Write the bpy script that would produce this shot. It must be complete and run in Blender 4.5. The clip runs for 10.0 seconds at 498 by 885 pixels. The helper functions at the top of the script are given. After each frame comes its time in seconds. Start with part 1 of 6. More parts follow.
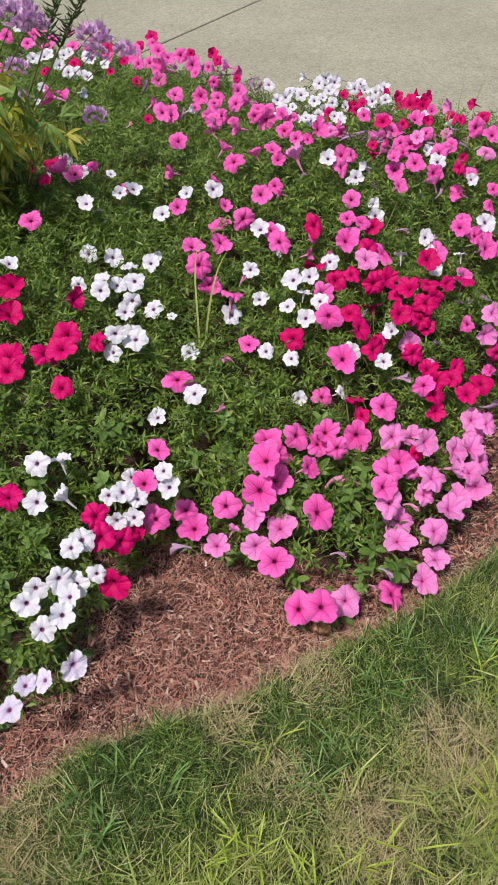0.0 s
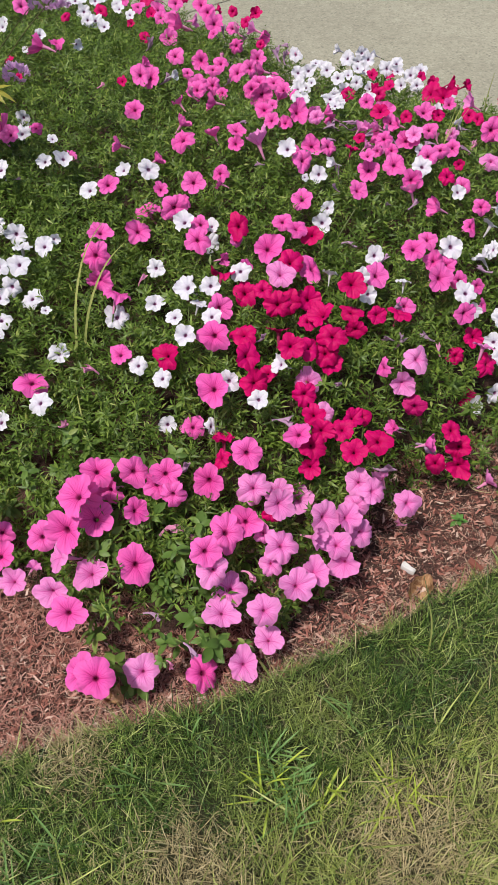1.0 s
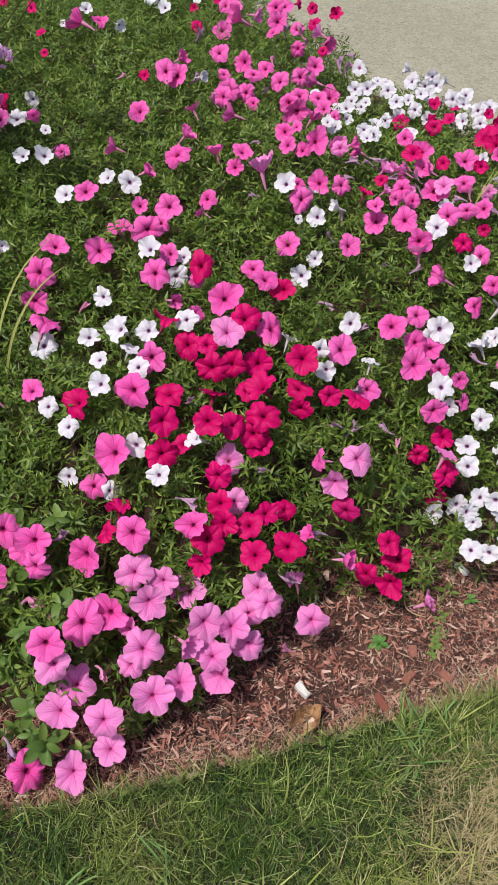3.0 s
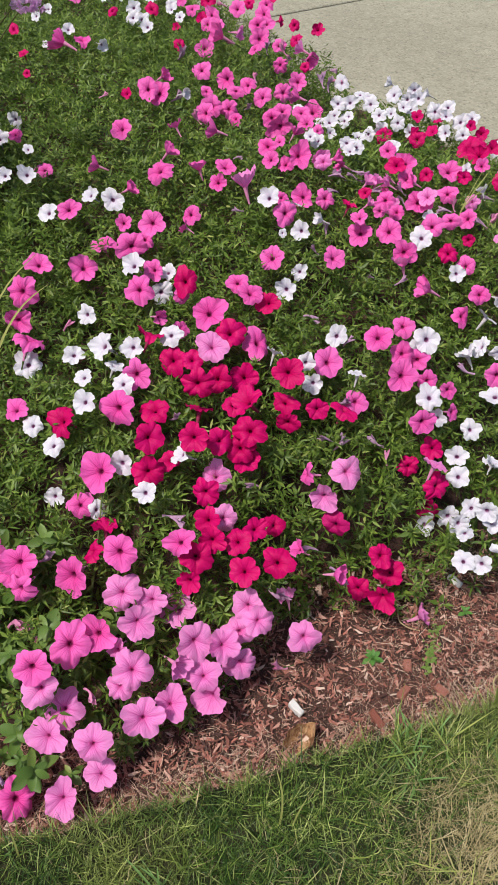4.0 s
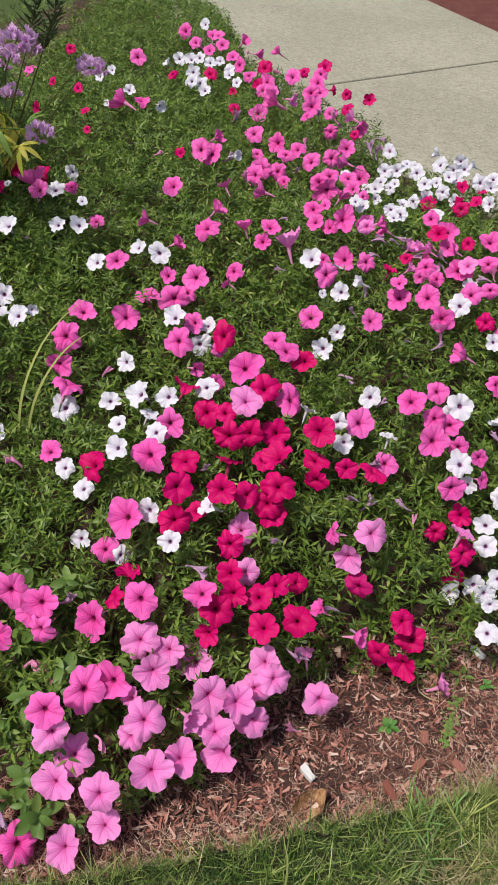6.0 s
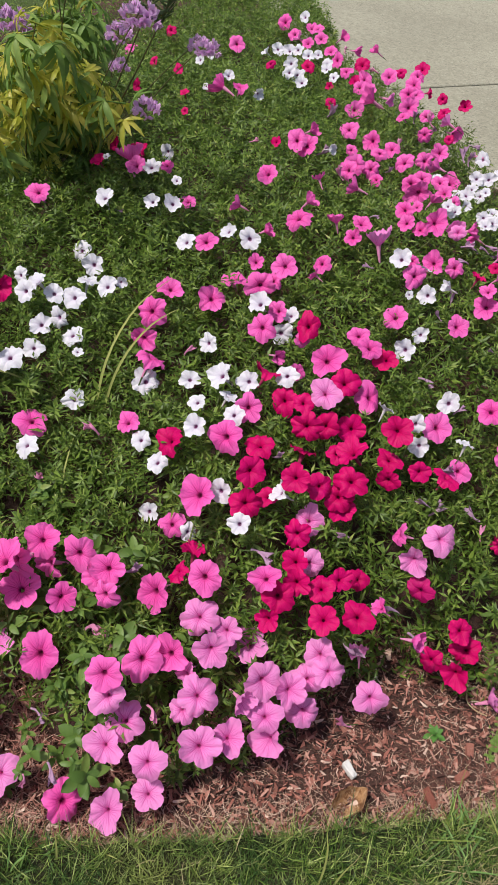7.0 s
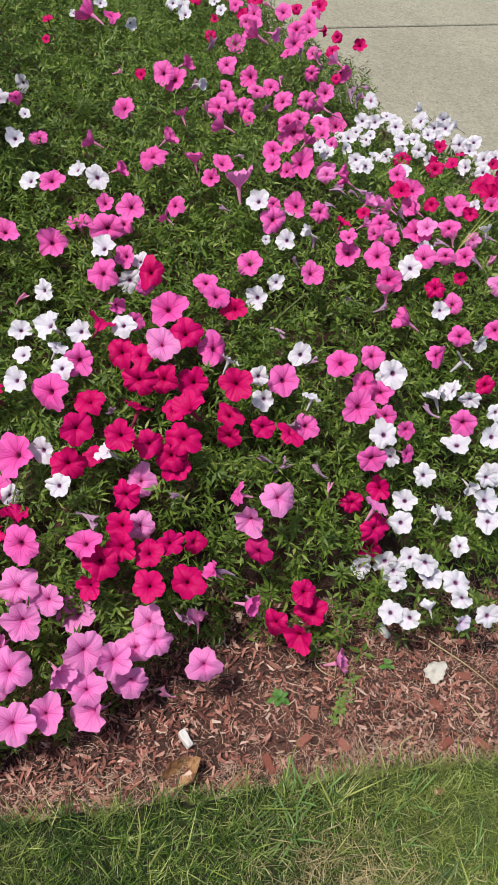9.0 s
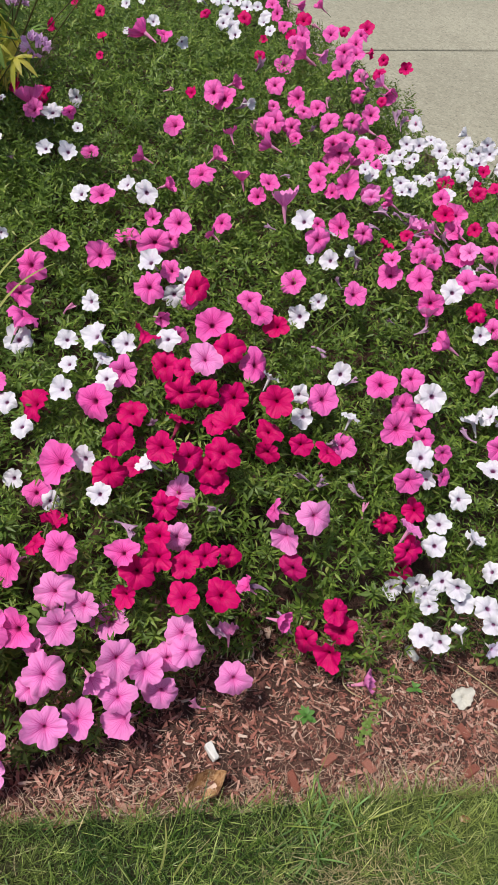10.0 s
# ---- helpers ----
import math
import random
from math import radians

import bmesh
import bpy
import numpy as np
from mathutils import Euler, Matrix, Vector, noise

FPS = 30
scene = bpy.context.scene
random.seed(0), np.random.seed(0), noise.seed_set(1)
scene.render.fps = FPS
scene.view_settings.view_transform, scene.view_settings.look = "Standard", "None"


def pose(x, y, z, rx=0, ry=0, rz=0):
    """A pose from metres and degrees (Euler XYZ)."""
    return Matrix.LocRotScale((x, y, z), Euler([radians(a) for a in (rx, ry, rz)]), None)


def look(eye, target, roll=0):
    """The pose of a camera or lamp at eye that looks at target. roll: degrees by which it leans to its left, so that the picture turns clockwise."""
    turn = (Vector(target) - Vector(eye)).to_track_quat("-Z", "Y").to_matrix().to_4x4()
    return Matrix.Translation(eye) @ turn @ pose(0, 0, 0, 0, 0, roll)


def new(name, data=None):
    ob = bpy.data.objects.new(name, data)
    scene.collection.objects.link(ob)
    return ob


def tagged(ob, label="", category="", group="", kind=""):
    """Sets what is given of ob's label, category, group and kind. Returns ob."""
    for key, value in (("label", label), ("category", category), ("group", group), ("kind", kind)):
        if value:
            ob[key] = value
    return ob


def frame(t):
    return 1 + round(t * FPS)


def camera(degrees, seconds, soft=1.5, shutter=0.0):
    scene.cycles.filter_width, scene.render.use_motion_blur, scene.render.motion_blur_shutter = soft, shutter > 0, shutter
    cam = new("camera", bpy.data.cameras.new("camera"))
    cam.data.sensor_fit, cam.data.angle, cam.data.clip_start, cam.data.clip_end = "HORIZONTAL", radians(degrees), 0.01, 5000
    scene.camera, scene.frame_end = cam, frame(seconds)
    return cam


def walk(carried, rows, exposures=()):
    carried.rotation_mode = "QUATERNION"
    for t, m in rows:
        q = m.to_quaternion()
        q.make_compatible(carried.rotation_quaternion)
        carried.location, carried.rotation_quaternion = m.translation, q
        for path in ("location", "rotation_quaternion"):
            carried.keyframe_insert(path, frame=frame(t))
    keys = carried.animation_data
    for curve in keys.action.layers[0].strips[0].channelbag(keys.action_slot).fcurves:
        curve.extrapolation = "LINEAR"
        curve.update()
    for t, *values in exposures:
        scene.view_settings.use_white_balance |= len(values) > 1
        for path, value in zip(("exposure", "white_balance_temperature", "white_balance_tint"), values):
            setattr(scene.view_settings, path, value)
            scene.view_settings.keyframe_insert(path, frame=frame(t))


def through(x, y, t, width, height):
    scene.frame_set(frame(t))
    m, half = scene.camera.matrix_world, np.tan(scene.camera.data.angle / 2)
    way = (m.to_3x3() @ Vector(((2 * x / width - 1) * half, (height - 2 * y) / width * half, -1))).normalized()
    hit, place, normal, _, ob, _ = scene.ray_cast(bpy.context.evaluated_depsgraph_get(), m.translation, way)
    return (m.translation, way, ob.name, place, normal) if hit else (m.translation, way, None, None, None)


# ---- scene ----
cam = camera(36.1, 10.0, soft=1.0)
METRES, EYE, TILT, LEAN, TURN = 1.6, 1.43, -42.4, 1.5, 0.0
ROWS = [
    (0.0, 0.0, 0.0, 0.0, 0.0, 0.0, 0.0),
    (0.2, 0.0781, 0.0566, 0.0338, 1.68, 0.31, -1.54),
    (0.5, 0.1862, 0.1144, 0.0814, 4.19, -1.33, -4.09),
    (0.7, 0.2469, 0.1493, 0.0959, 5.65, -2.07, -6.03),
    (1.0, 0.3295, 0.1762, 0.1229, 7.77, -3.25, -8.95),
    (1.2, 0.3497, 0.2095, 0.1543, 8.5, -3.86, -10.97),
    (1.5, 0.3811, 0.2473, 0.2034, 10.48, -4.45, -13.56),
    (1.7, 0.4041, 0.2533, 0.2211, 11.64, -4.87, -15.32),
    (2.0, 0.4281, 0.2863, 0.2469, 13.46, -5.59, -17.51),
    (2.3, 0.4522, 0.3097, 0.2587, 14.16, -6.24, -19.14),
    (2.5, 0.4623, 0.3188, 0.2659, 14.64, -6.61, -19.4),
    (2.8, 0.4697, 0.3286, 0.2821, 14.53, -6.68, -19.49),
    (3.0, 0.4729, 0.341, 0.2865, 14.32, -6.42, -19.36),
    (3.2, 0.4727, 0.3488, 0.2845, 14.15, -6.05, -19.15),
    (4.3, 0.4839, 0.3511, 0.2903, 14.01, -4.79, -17.84),
    (4.5, 0.4861, 0.3474, 0.2956, 14.24, -4.47, -17.72),
    (4.8, 0.4946, 0.3487, 0.3032, 14.45, -3.84, -17.73),
    (5.0, 0.5004, 0.3476, 0.3067, 14.41, -3.34, -17.93),
    (5.2, 0.4957, 0.3523, 0.2927, 13.99, -2.04, -18.38),
    (6.3, 0.4737, 0.3439, 0.2944, 17.77, -2.66, -23.31),
    (6.5, 0.4635, 0.3381, 0.2888, 18.27, -2.93, -24.58),
    (6.8, 0.453, 0.3349, 0.2781, 19.2, -3.46, -26.67),
    (7.0, 0.449, 0.3322, 0.2675, 20.25, -4.08, -27.65),
    (7.3, 0.4445, 0.3261, 0.2605, 21.07, -4.78, -28.69),
    (7.5, 0.4547, 0.3356, 0.2674, 21.07, -5.22, -29.02),
    (7.7, 0.4905, 0.3556, 0.2869, 21.13, -5.6, -28.72),
    (8.0, 0.5244, 0.3965, 0.3022, 19.01, -5.4, -28.58),
    (8.2, 0.5447, 0.4186, 0.312, 18.01, -5.53, -28.29),
    (8.5, 0.5587, 0.4312, 0.3194, 16.66, -5.37, -27.74),
    (8.8, 0.5505, 0.4283, 0.3229, 15.77, -5.28, -27.42),
    (9.0, 0.5417, 0.4254, 0.3216, 15.35, -5.06, -27.31),
    (9.2, 0.5369, 0.4203, 0.322, 15.41, -5.03, -27.33),
    (9.5, 0.5329, 0.4129, 0.3161, 15.61, -4.85, -27.79),
    (9.7, 0.5336, 0.4109, 0.3115, 16.28, -4.97, -28.27),
    (10.0, 0.527, 0.4123, 0.3169, 17.58, -5.13, -29.63),
]
walk(cam, [(t, pose(0, 0, EYE, TILT, LEAN, TURN) @ pose(METRES * x, METRES * y, METRES * z, 90 + pitch, roll, yaw)) for t, x, y, z, yaw, pitch, roll in ROWS])

# ---- light: hazy daylight ----
SUN_ELEVATION, SUN_AZIMUTH = 63.0, 212.0   # azimuth clockwise from +y
world = bpy.data.worlds.new("sky")
scene.world = world
world.use_nodes = True
sky = world.node_tree.nodes.new("ShaderNodeTexSky")
sky.sky_type = "NISHITA"
sky.sun_disc = False
sky.sun_elevation, sky.sun_rotation = radians(SUN_ELEVATION), radians(SUN_AZIMUTH)
sky.air_density, sky.dust_density = 1.0, 3.0
world.node_tree.links.new(sky.outputs[0], world.node_tree.nodes["Background"].inputs[0])
world.node_tree.nodes["Background"].inputs[1].default_value = 0.09
lamp = bpy.data.lights.new("sun", "SUN")
lamp.energy, lamp.angle, lamp.color = 3.1, radians(5), (1.0, 0.94, 0.88)
sun = new("sun", lamp)
_a, _e = radians(SUN_AZIMUTH), radians(SUN_ELEVATION)
SUN_WAY = Vector((math.sin(_a) * math.cos(_e), math.cos(_a) * math.cos(_e), math.sin(_e)))
sun.matrix_world = look(SUN_WAY * 20, (0, 0, 0))
scene.view_settings.exposure = 0.21

# ---- materials ----


class Nodes:
    """A small helper to write node trees in lines."""

    def __init__(self, name):
        self.mat = bpy.data.materials.new(name)
        self.mat.use_nodes = True
        self.tree = self.mat.node_tree
        self.bsdf = self.tree.nodes["Principled BSDF"]
        self.out = self.tree.nodes["Material Output"]

    def put(self, socket, value):
        if isinstance(value, bpy.types.NodeSocket):
            self.tree.links.new(value, socket)
        elif isinstance(value, tuple) and len(value) == 3 and socket.type == "RGBA":
            socket.default_value = (*value, 1)
        else:
            socket.default_value = value

    def node(self, kind, **values):
        n = self.tree.nodes.new(kind)
        for key, value in values.items():
            self.put(n.inputs[key.replace("_", " ")], value)
        return n

    def math(self, op, a, b=0.0):
        n = self.tree.nodes.new("ShaderNodeMath")
        n.operation = op
        self.put(n.inputs[0], a)
        self.put(n.inputs[1], b)
        return n.outputs[0]

    def mix(self, factor, a, b, blend="MIX"):
        n = self.tree.nodes.new("ShaderNodeMix")
        n.data_type, n.blend_type = "RGBA", blend
        self.put(n.inputs[0], factor)
        self.put(n.inputs[6], a)
        self.put(n.inputs[7], b)
        return n.outputs[2]

    def ramp(self, factor, stops):
        n = self.tree.nodes.new("ShaderNodeValToRGB")
        e = n.color_ramp.elements
        e[0].position, e[0].color = stops[0][0], (*stops[0][1], 1)
        e[1].position, e[1].color = stops[-1][0], (*stops[-1][1], 1)
        for pos, col in stops[1:-1]:
            e.new(pos).color = (*col, 1)
        self.put(n.inputs[0], factor)
        return n.outputs[0]

    def band(self, value, low, high):
        n = self.tree.nodes.new("ShaderNodeMapRange")
        n.interpolation_type = "SMOOTHSTEP"
        self.put(n.inputs["Value"], value)
        n.inputs["From Min"].default_value, n.inputs["From Max"].default_value = low, high
        return n.outputs[0]

    def coords(self, kind="Object"):
        return self.tree.nodes.new("ShaderNodeTexCoord").outputs[kind]

    def noise(self, scale, detail=3.0, where=None, rough=0.55):
        n = self.node("ShaderNodeTexNoise", Scale=scale, Detail=detail, Roughness=rough)
        self.put(n.inputs["Vector"], where or self.coords())
        return n.outputs["Fac"]

    def island(self):
        return self.tree.nodes.new("ShaderNodeNewGeometry").outputs["Random Per Island"]

    def chance(self):
        return self.tree.nodes.new("ShaderNodeObjectInfo").outputs["Random"]

    def bump(self, height, strength, distance):
        n = self.node("ShaderNodeBump", Strength=strength, Distance=distance, Height=height)
        self.put(self.bsdf.inputs["Normal"], n.outputs[0])

    def done(self, colour, rough=0.6, spec=0.4, through=0.0, through_colour=None):
        self.put(self.bsdf.inputs["Base Color"], colour)
        self.put(self.bsdf.inputs["Roughness"], rough)
        self.bsdf.inputs["Specular IOR Level"].default_value = spec
        if through:
            t = self.node("ShaderNodeBsdfTranslucent", Color=through_colour or colour)
            m = self.node("ShaderNodeMixShader", Fac=through)
            self.tree.links.new(self.bsdf.outputs[0], m.inputs[1])
            self.tree.links.new(t.outputs[0], m.inputs[2])
            self.tree.links.new(m.outputs[0], self.out.inputs[0])
        return self.mat


def petal(name, base, pale, vein, throat, rim=None, through=0.24, eye=(0.05, 0.14), lined=0.6):
    """Petal skin of unit radius: throat, five ribs with branching veins, paler patches, a hue of its own per flower."""
    n = Nodes(name)
    sep = n.tree.nodes.new("ShaderNodeSeparateXYZ")
    n.put(sep.inputs[0], n.coords())
    x, y = sep.outputs[0], sep.outputs[1]
    r = n.math("SQRT", n.math("ADD", n.math("MULTIPLY", x, x), n.math("MULTIPLY", y, y)))
    ang = n.math("ARCTAN2", y, x)
    wob = n.math("MULTIPLY", n.math("SUBTRACT", n.noise(3.0, 2), 0.5), 0.5)
    ribs = n.math("POWER", n.math("ABSOLUTE", n.math("COSINE", n.math("MULTIPLY", n.math("ADD", ang, n.math("MULTIPLY", wob, 0.25)), 2.5))), 55)
    fine = n.math("POWER", n.math("ABSOLUTE", n.math("COSINE", n.math("MULTIPLY", n.math("ADD", ang, wob), 12.5))), 14)
    hair = n.math("POWER", n.math("ABSOLUTE", n.math("COSINE", n.math("MULTIPLY", n.math("ADD", ang, n.math("MULTIPLY", wob, 1.6)), 31.0))), 6)
    fade = n.math("SUBTRACT", 1.0, n.band(r, 0.30, 0.92))
    lines = n.math("MAXIMUM", n.math("MULTIPLY", ribs, n.math("ADD", n.math("MULTIPLY", fade, 0.8), 0.08)), n.math("MULTIPLY", n.math("MULTIPLY", fine, fade), 0.62))
    colour = n.mix(n.chance(), base, pale)
    colour = n.mix(n.math("MULTIPLY", n.noise(2.2, 4), 0.5), colour, pale)
    if rim:
        colour = n.mix(n.math("MULTIPLY", n.band(r, 0.35, 0.95), 0.6), colour, rim)
    colour = n.mix(n.math("MULTIPLY", hair, 0.05), colour, vein)
    colour = n.mix(n.math("MULTIPLY", lines, lined), colour, vein)
    colour = n.mix(n.math("MULTIPLY", n.math("SUBTRACT", 1.0, n.band(r, 0.08, 0.44)), 0.34), colour, vein)
    colour = n.mix(n.math("SUBTRACT", 1.0, n.band(r, *eye)), colour, throat)
    n.bump(n.math("ADD", n.math("ADD", n.math("MULTIPLY", ribs, -0.8), n.math("MULTIPLY", fine, -0.22)), n.math("MULTIPLY", n.noise(4.0, 2), 0.5)), 0.18, 0.03)
    return n.done(colour, 0.55, 0.16, through)


PETAL = {
    "p": petal("petal_pink", (0.84, 0.068, 0.40), (0.92, 0.155, 0.545), (0.52, 0.010, 0.17), (0.20, 0.010, 0.07), (0.93, 0.18, 0.57), 0.26, (0.07, 0.21), 0.85),
    "l": petal("petal_lilac_pink", (0.91, 0.23, 0.63), (0.94, 0.32, 0.72), (0.64, 0.045, 0.32), (0.42, 0.03, 0.19), (0.91, 0.33, 0.69), 0.32, (0.03, 0.13), 0.8),
    "r": petal("petal_crimson", (0.51, 0.001, 0.098), (0.58, 0.002, 0.145), (0.34, 0.0, 0.05), (0.05, 0.0, 0.012), (0.60, 0.002, 0.125), 0.12),
    "m": petal("petal_magenta", (0.40, 0.003, 0.10), (0.50, 0.01, 0.16), (0.25, 0.0, 0.05), (0.05, 0.0, 0.02), None, 0.12),
    "w": petal("petal_white", (0.71, 0.69, 0.77), (0.77, 0.76, 0.83), (0.55, 0.38, 0.60), (0.20, 0.05, 0.15), (0.80, 0.80, 0.83), 0.22, (0.10, 0.24), 0.34),
    "v": petal("petal_lavender_white", (0.64, 0.55, 0.74), (0.72, 0.65, 0.80), (0.5, 0.32, 0.60), (0.30, 0.09, 0.23), (0.80, 0.77, 0.86), 0.22, (0.10, 0.26), 0.32),
}


def wilted(name, a, b):
    n = Nodes(name)
    return n.done(n.mix(n.noise(6.0, 4), a, b), 0.75, 0.2, 0.2)


TUBE = {"p": wilted("tube_pink", (0.80, 0.25, 0.50), (0.72, 0.34, 0.50)), "r": wilted("tube_crimson", (0.42, 0.02, 0.1), (0.34, 0.06, 0.12)),
        "w": wilted("tube_white", (0.68, 0.66, 0.62), (0.55, 0.5, 0.55))}
FADED = wilted("petal_faded_cream", (0.54, 0.52, 0.44), (0.74, 0.73, 0.66))
WILT = wilted("petal_wilted", (0.34, 0.22, 0.36), (0.62, 0.36, 0.52))


def leaf_skin(name, dark, mid, light, rare, rough=0.5, through=0.3, patch=2.5):
    """Leaves: each its own green, broad patches of a lighter tone, a few yellowed."""
    n = Nodes(name)
    tone = n.ramp(n.island(), [(0.0, dark), (0.5, mid), (0.93, light), (1.0, rare)])
    tone = n.mix(n.math("MULTIPLY", n.noise(patch, 2), 0.5), tone, light)
    tone = n.mix(n.math("MULTIPLY", n.noise(180.0, 2), 0.35), tone, dark)
    return n.done(tone, rough, 0.35, through)


LEAF = leaf_skin("petunia_leaf", (0.028, 0.068, 0.010), (0.096, 0.174, 0.024), (0.245, 0.355, 0.057), (0.44, 0.48, 0.14), 0.45, 0.28)
BROAD_LEAF = leaf_skin("petunia_broad_leaf", (0.06, 0.13, 0.024), (0.12, 0.22, 0.04), (0.21, 0.32, 0.07), (0.32, 0.38, 0.10), 0.48, 0.28)
STEM = leaf_skin("petunia_stem", (0.08, 0.11, 0.03), (0.14, 0.18, 0.06), (0.2, 0.24, 0.09), (0.25, 0.22, 0.1), 0.6, 0.1)
CALYX = leaf_skin("calyx", (0.05, 0.09, 0.025), (0.07, 0.12, 0.03), (0.1, 0.16, 0.04), (0.12, 0.16, 0.05))
CLEOME_LEAF = leaf_skin("cleome_leaf_yellowing", (0.22, 0.30, 0.03), (0.48, 0.50, 0.06), (0.78, 0.72, 0.14), (0.66, 0.50, 0.18), 0.4, 0.5, 6.0)
CLEOME_GREEN = leaf_skin("cleome_leaf_green", (0.09, 0.19, 0.035), (0.16, 0.28, 0.055), (0.27, 0.39, 0.09), (0.42, 0.46, 0.10), 0.5, 0.35, 6.0)
CLEOME_PETAL = leaf_skin("cleome_petal", (0.70, 0.38, 0.70), (0.84, 0.54, 0.83), (0.90, 0.68, 0.90), (0.92, 0.80, 0.94), 0.6, 0.4)
CLEOME_STEM = wilted("cleome_stem", (0.17, 0.13, 0.07), (0.14, 0.17, 0.06))
SEED_STALK = wilted("pale_grass_stalk", (0.42, 0.42, 0.14), (0.3, 0.36, 0.1))
WEED_LEAF = leaf_skin("seedling_leaf", (0.06, 0.19, 0.04), (0.1, 0.27, 0.05), (0.17, 0.34, 0.08), (0.2, 0.35, 0.1), 0.45, 0.25)


def grass_skin():
    n = Nodes("lawn_blade")
    green = n.ramp(n.island(), [(0.0, (0.012, 0.042, 0.008)), (0.42, (0.085, 0.175, 0.026)), (0.80, (0.27, 0.39, 0.075)), (1.0, (0.66, 0.74, 0.28))])
    yellowed = n.mix(n.band(n.noise(3.0, 3), 0.45, 0.7), green, (0.36, 0.38, 0.12))
    deep = n.mix(0.45, green, (0.035, 0.10, 0.02))
    return n.done(n.mix(n.band(n.noise(4.2, 4), 0.50, 0.62), n.mix(0.45, green, yellowed), deep), 0.42, 0.5, 0.28)


GRASS = grass_skin()
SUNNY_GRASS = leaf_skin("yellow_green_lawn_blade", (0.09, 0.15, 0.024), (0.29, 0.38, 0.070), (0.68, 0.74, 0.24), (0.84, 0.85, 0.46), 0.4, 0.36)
DRY_GRASS = leaf_skin("dry_lawn_blade", (0.28, 0.23, 0.11), (0.46, 0.39, 0.20), (0.66, 0.57, 0.33), (0.76, 0.69, 0.46), 0.6, 0.2)
STRAW = leaf_skin("dry_straw", (0.20, 0.11, 0.08), (0.48, 0.31, 0.23), (0.74, 0.57, 0.43), (0.90, 0.80, 0.66), 0.7, 0.1, 3.0)

STRAND = leaf_skin("bark_strand", (0.14, 0.055, 0.042), (0.365, 0.158, 0.12), (0.61, 0.335, 0.26), (0.80, 0.62, 0.50), 0.8, 0.05, 3.0)


def ground_skin(name, a, b, c, scale, bump, sward=None):
    """Earth in two tones with dark crumbs; sward: the grass colour that covers it away from the bed."""
    n = Nodes(name)
    tone = n.mix(n.band(n.noise(scale, 5), 0.35, 0.65), a, b)
    if sward:
        off = n.tree.nodes.new("ShaderNodeVectorMath")
        off.operation = "DISTANCE"
        n.put(off.inputs[0], n.coords())
        off.inputs[1].default_value = (0.35, 0.95, 0.0)
        tone = n.mix(n.band(n.math("ADD", off.outputs["Value"], n.math("MULTIPLY", n.noise(2.0, 4), 0.5)), 0.85, 1.25), tone, n.mix(n.noise(1.3, 4), *sward))
    tone = n.mix(n.math("MULTIPLY", n.noise(scale * 9, 4), 0.55), tone, c)
    tone = n.mix(n.math("MULTIPLY", n.band(n.noise(scale * 45, 3), 0.42, 0.62), 0.6), tone, c)
    n.bump(n.noise(scale * 14, 5), 0.9, bump)
    return n.done(tone, 0.9, 0.2)


THATCH = ground_skin("lawn_thatch", (0.024, 0.030, 0.012), (0.065, 0.058, 0.028), (0.014, 0.018, 0.008), 7.0, 0.01, ((0.075, 0.125, 0.028), (0.15, 0.20, 0.055)))
MULCH = ground_skin("bark_mulch", (0.075, 0.042, 0.033), (0.17, 0.085, 0.065), (0.03, 0.021, 0.018), 8.0, 0.012)
FAR_MULCH = ground_skin("red_mulch", (0.20, 0.065, 0.05), (0.27, 0.10, 0.08), (0.08, 0.03, 0.025), 9.0, 0.02)


def chip_skin():
    n = Nodes("bark_chip")
    tone = n.ramp(n.math("FRACT", n.math("ADD", n.island(), n.chance())), [(0.0, (0.05, 0.028, 0.024)), (0.36, (0.20, 0.080, 0.060)), (0.68, (0.46, 0.185, 0.138)), (0.92, (0.64, 0.37, 0.29)), (1.0, (0.82, 0.66, 0.54))])
    tone = n.mix(n.math("MULTIPLY", n.noise(160.0, 3), 0.5), tone, (0.10, 0.055, 0.045))
    n.bump(n.noise(300.0, 3), 0.6, 0.002)
    return n.done(tone, 0.85, 0.2)


CHIP = chip_skin()


def red_chip_skin():
    n = Nodes("red_bark_chip")
    tone = n.mix(n.chance(), (0.30, 0.105, 0.075), (0.46, 0.20, 0.15))
    tone = n.mix(n.math("MULTIPLY", n.noise(9.0, 4), 0.6), tone, (0.20, 0.075, 0.055))
    n.bump(n.noise(14.0, 3), 0.5, 0.05)
    return n.done(tone, 0.85, 0.2)


RED_CHIP = red_chip_skin()


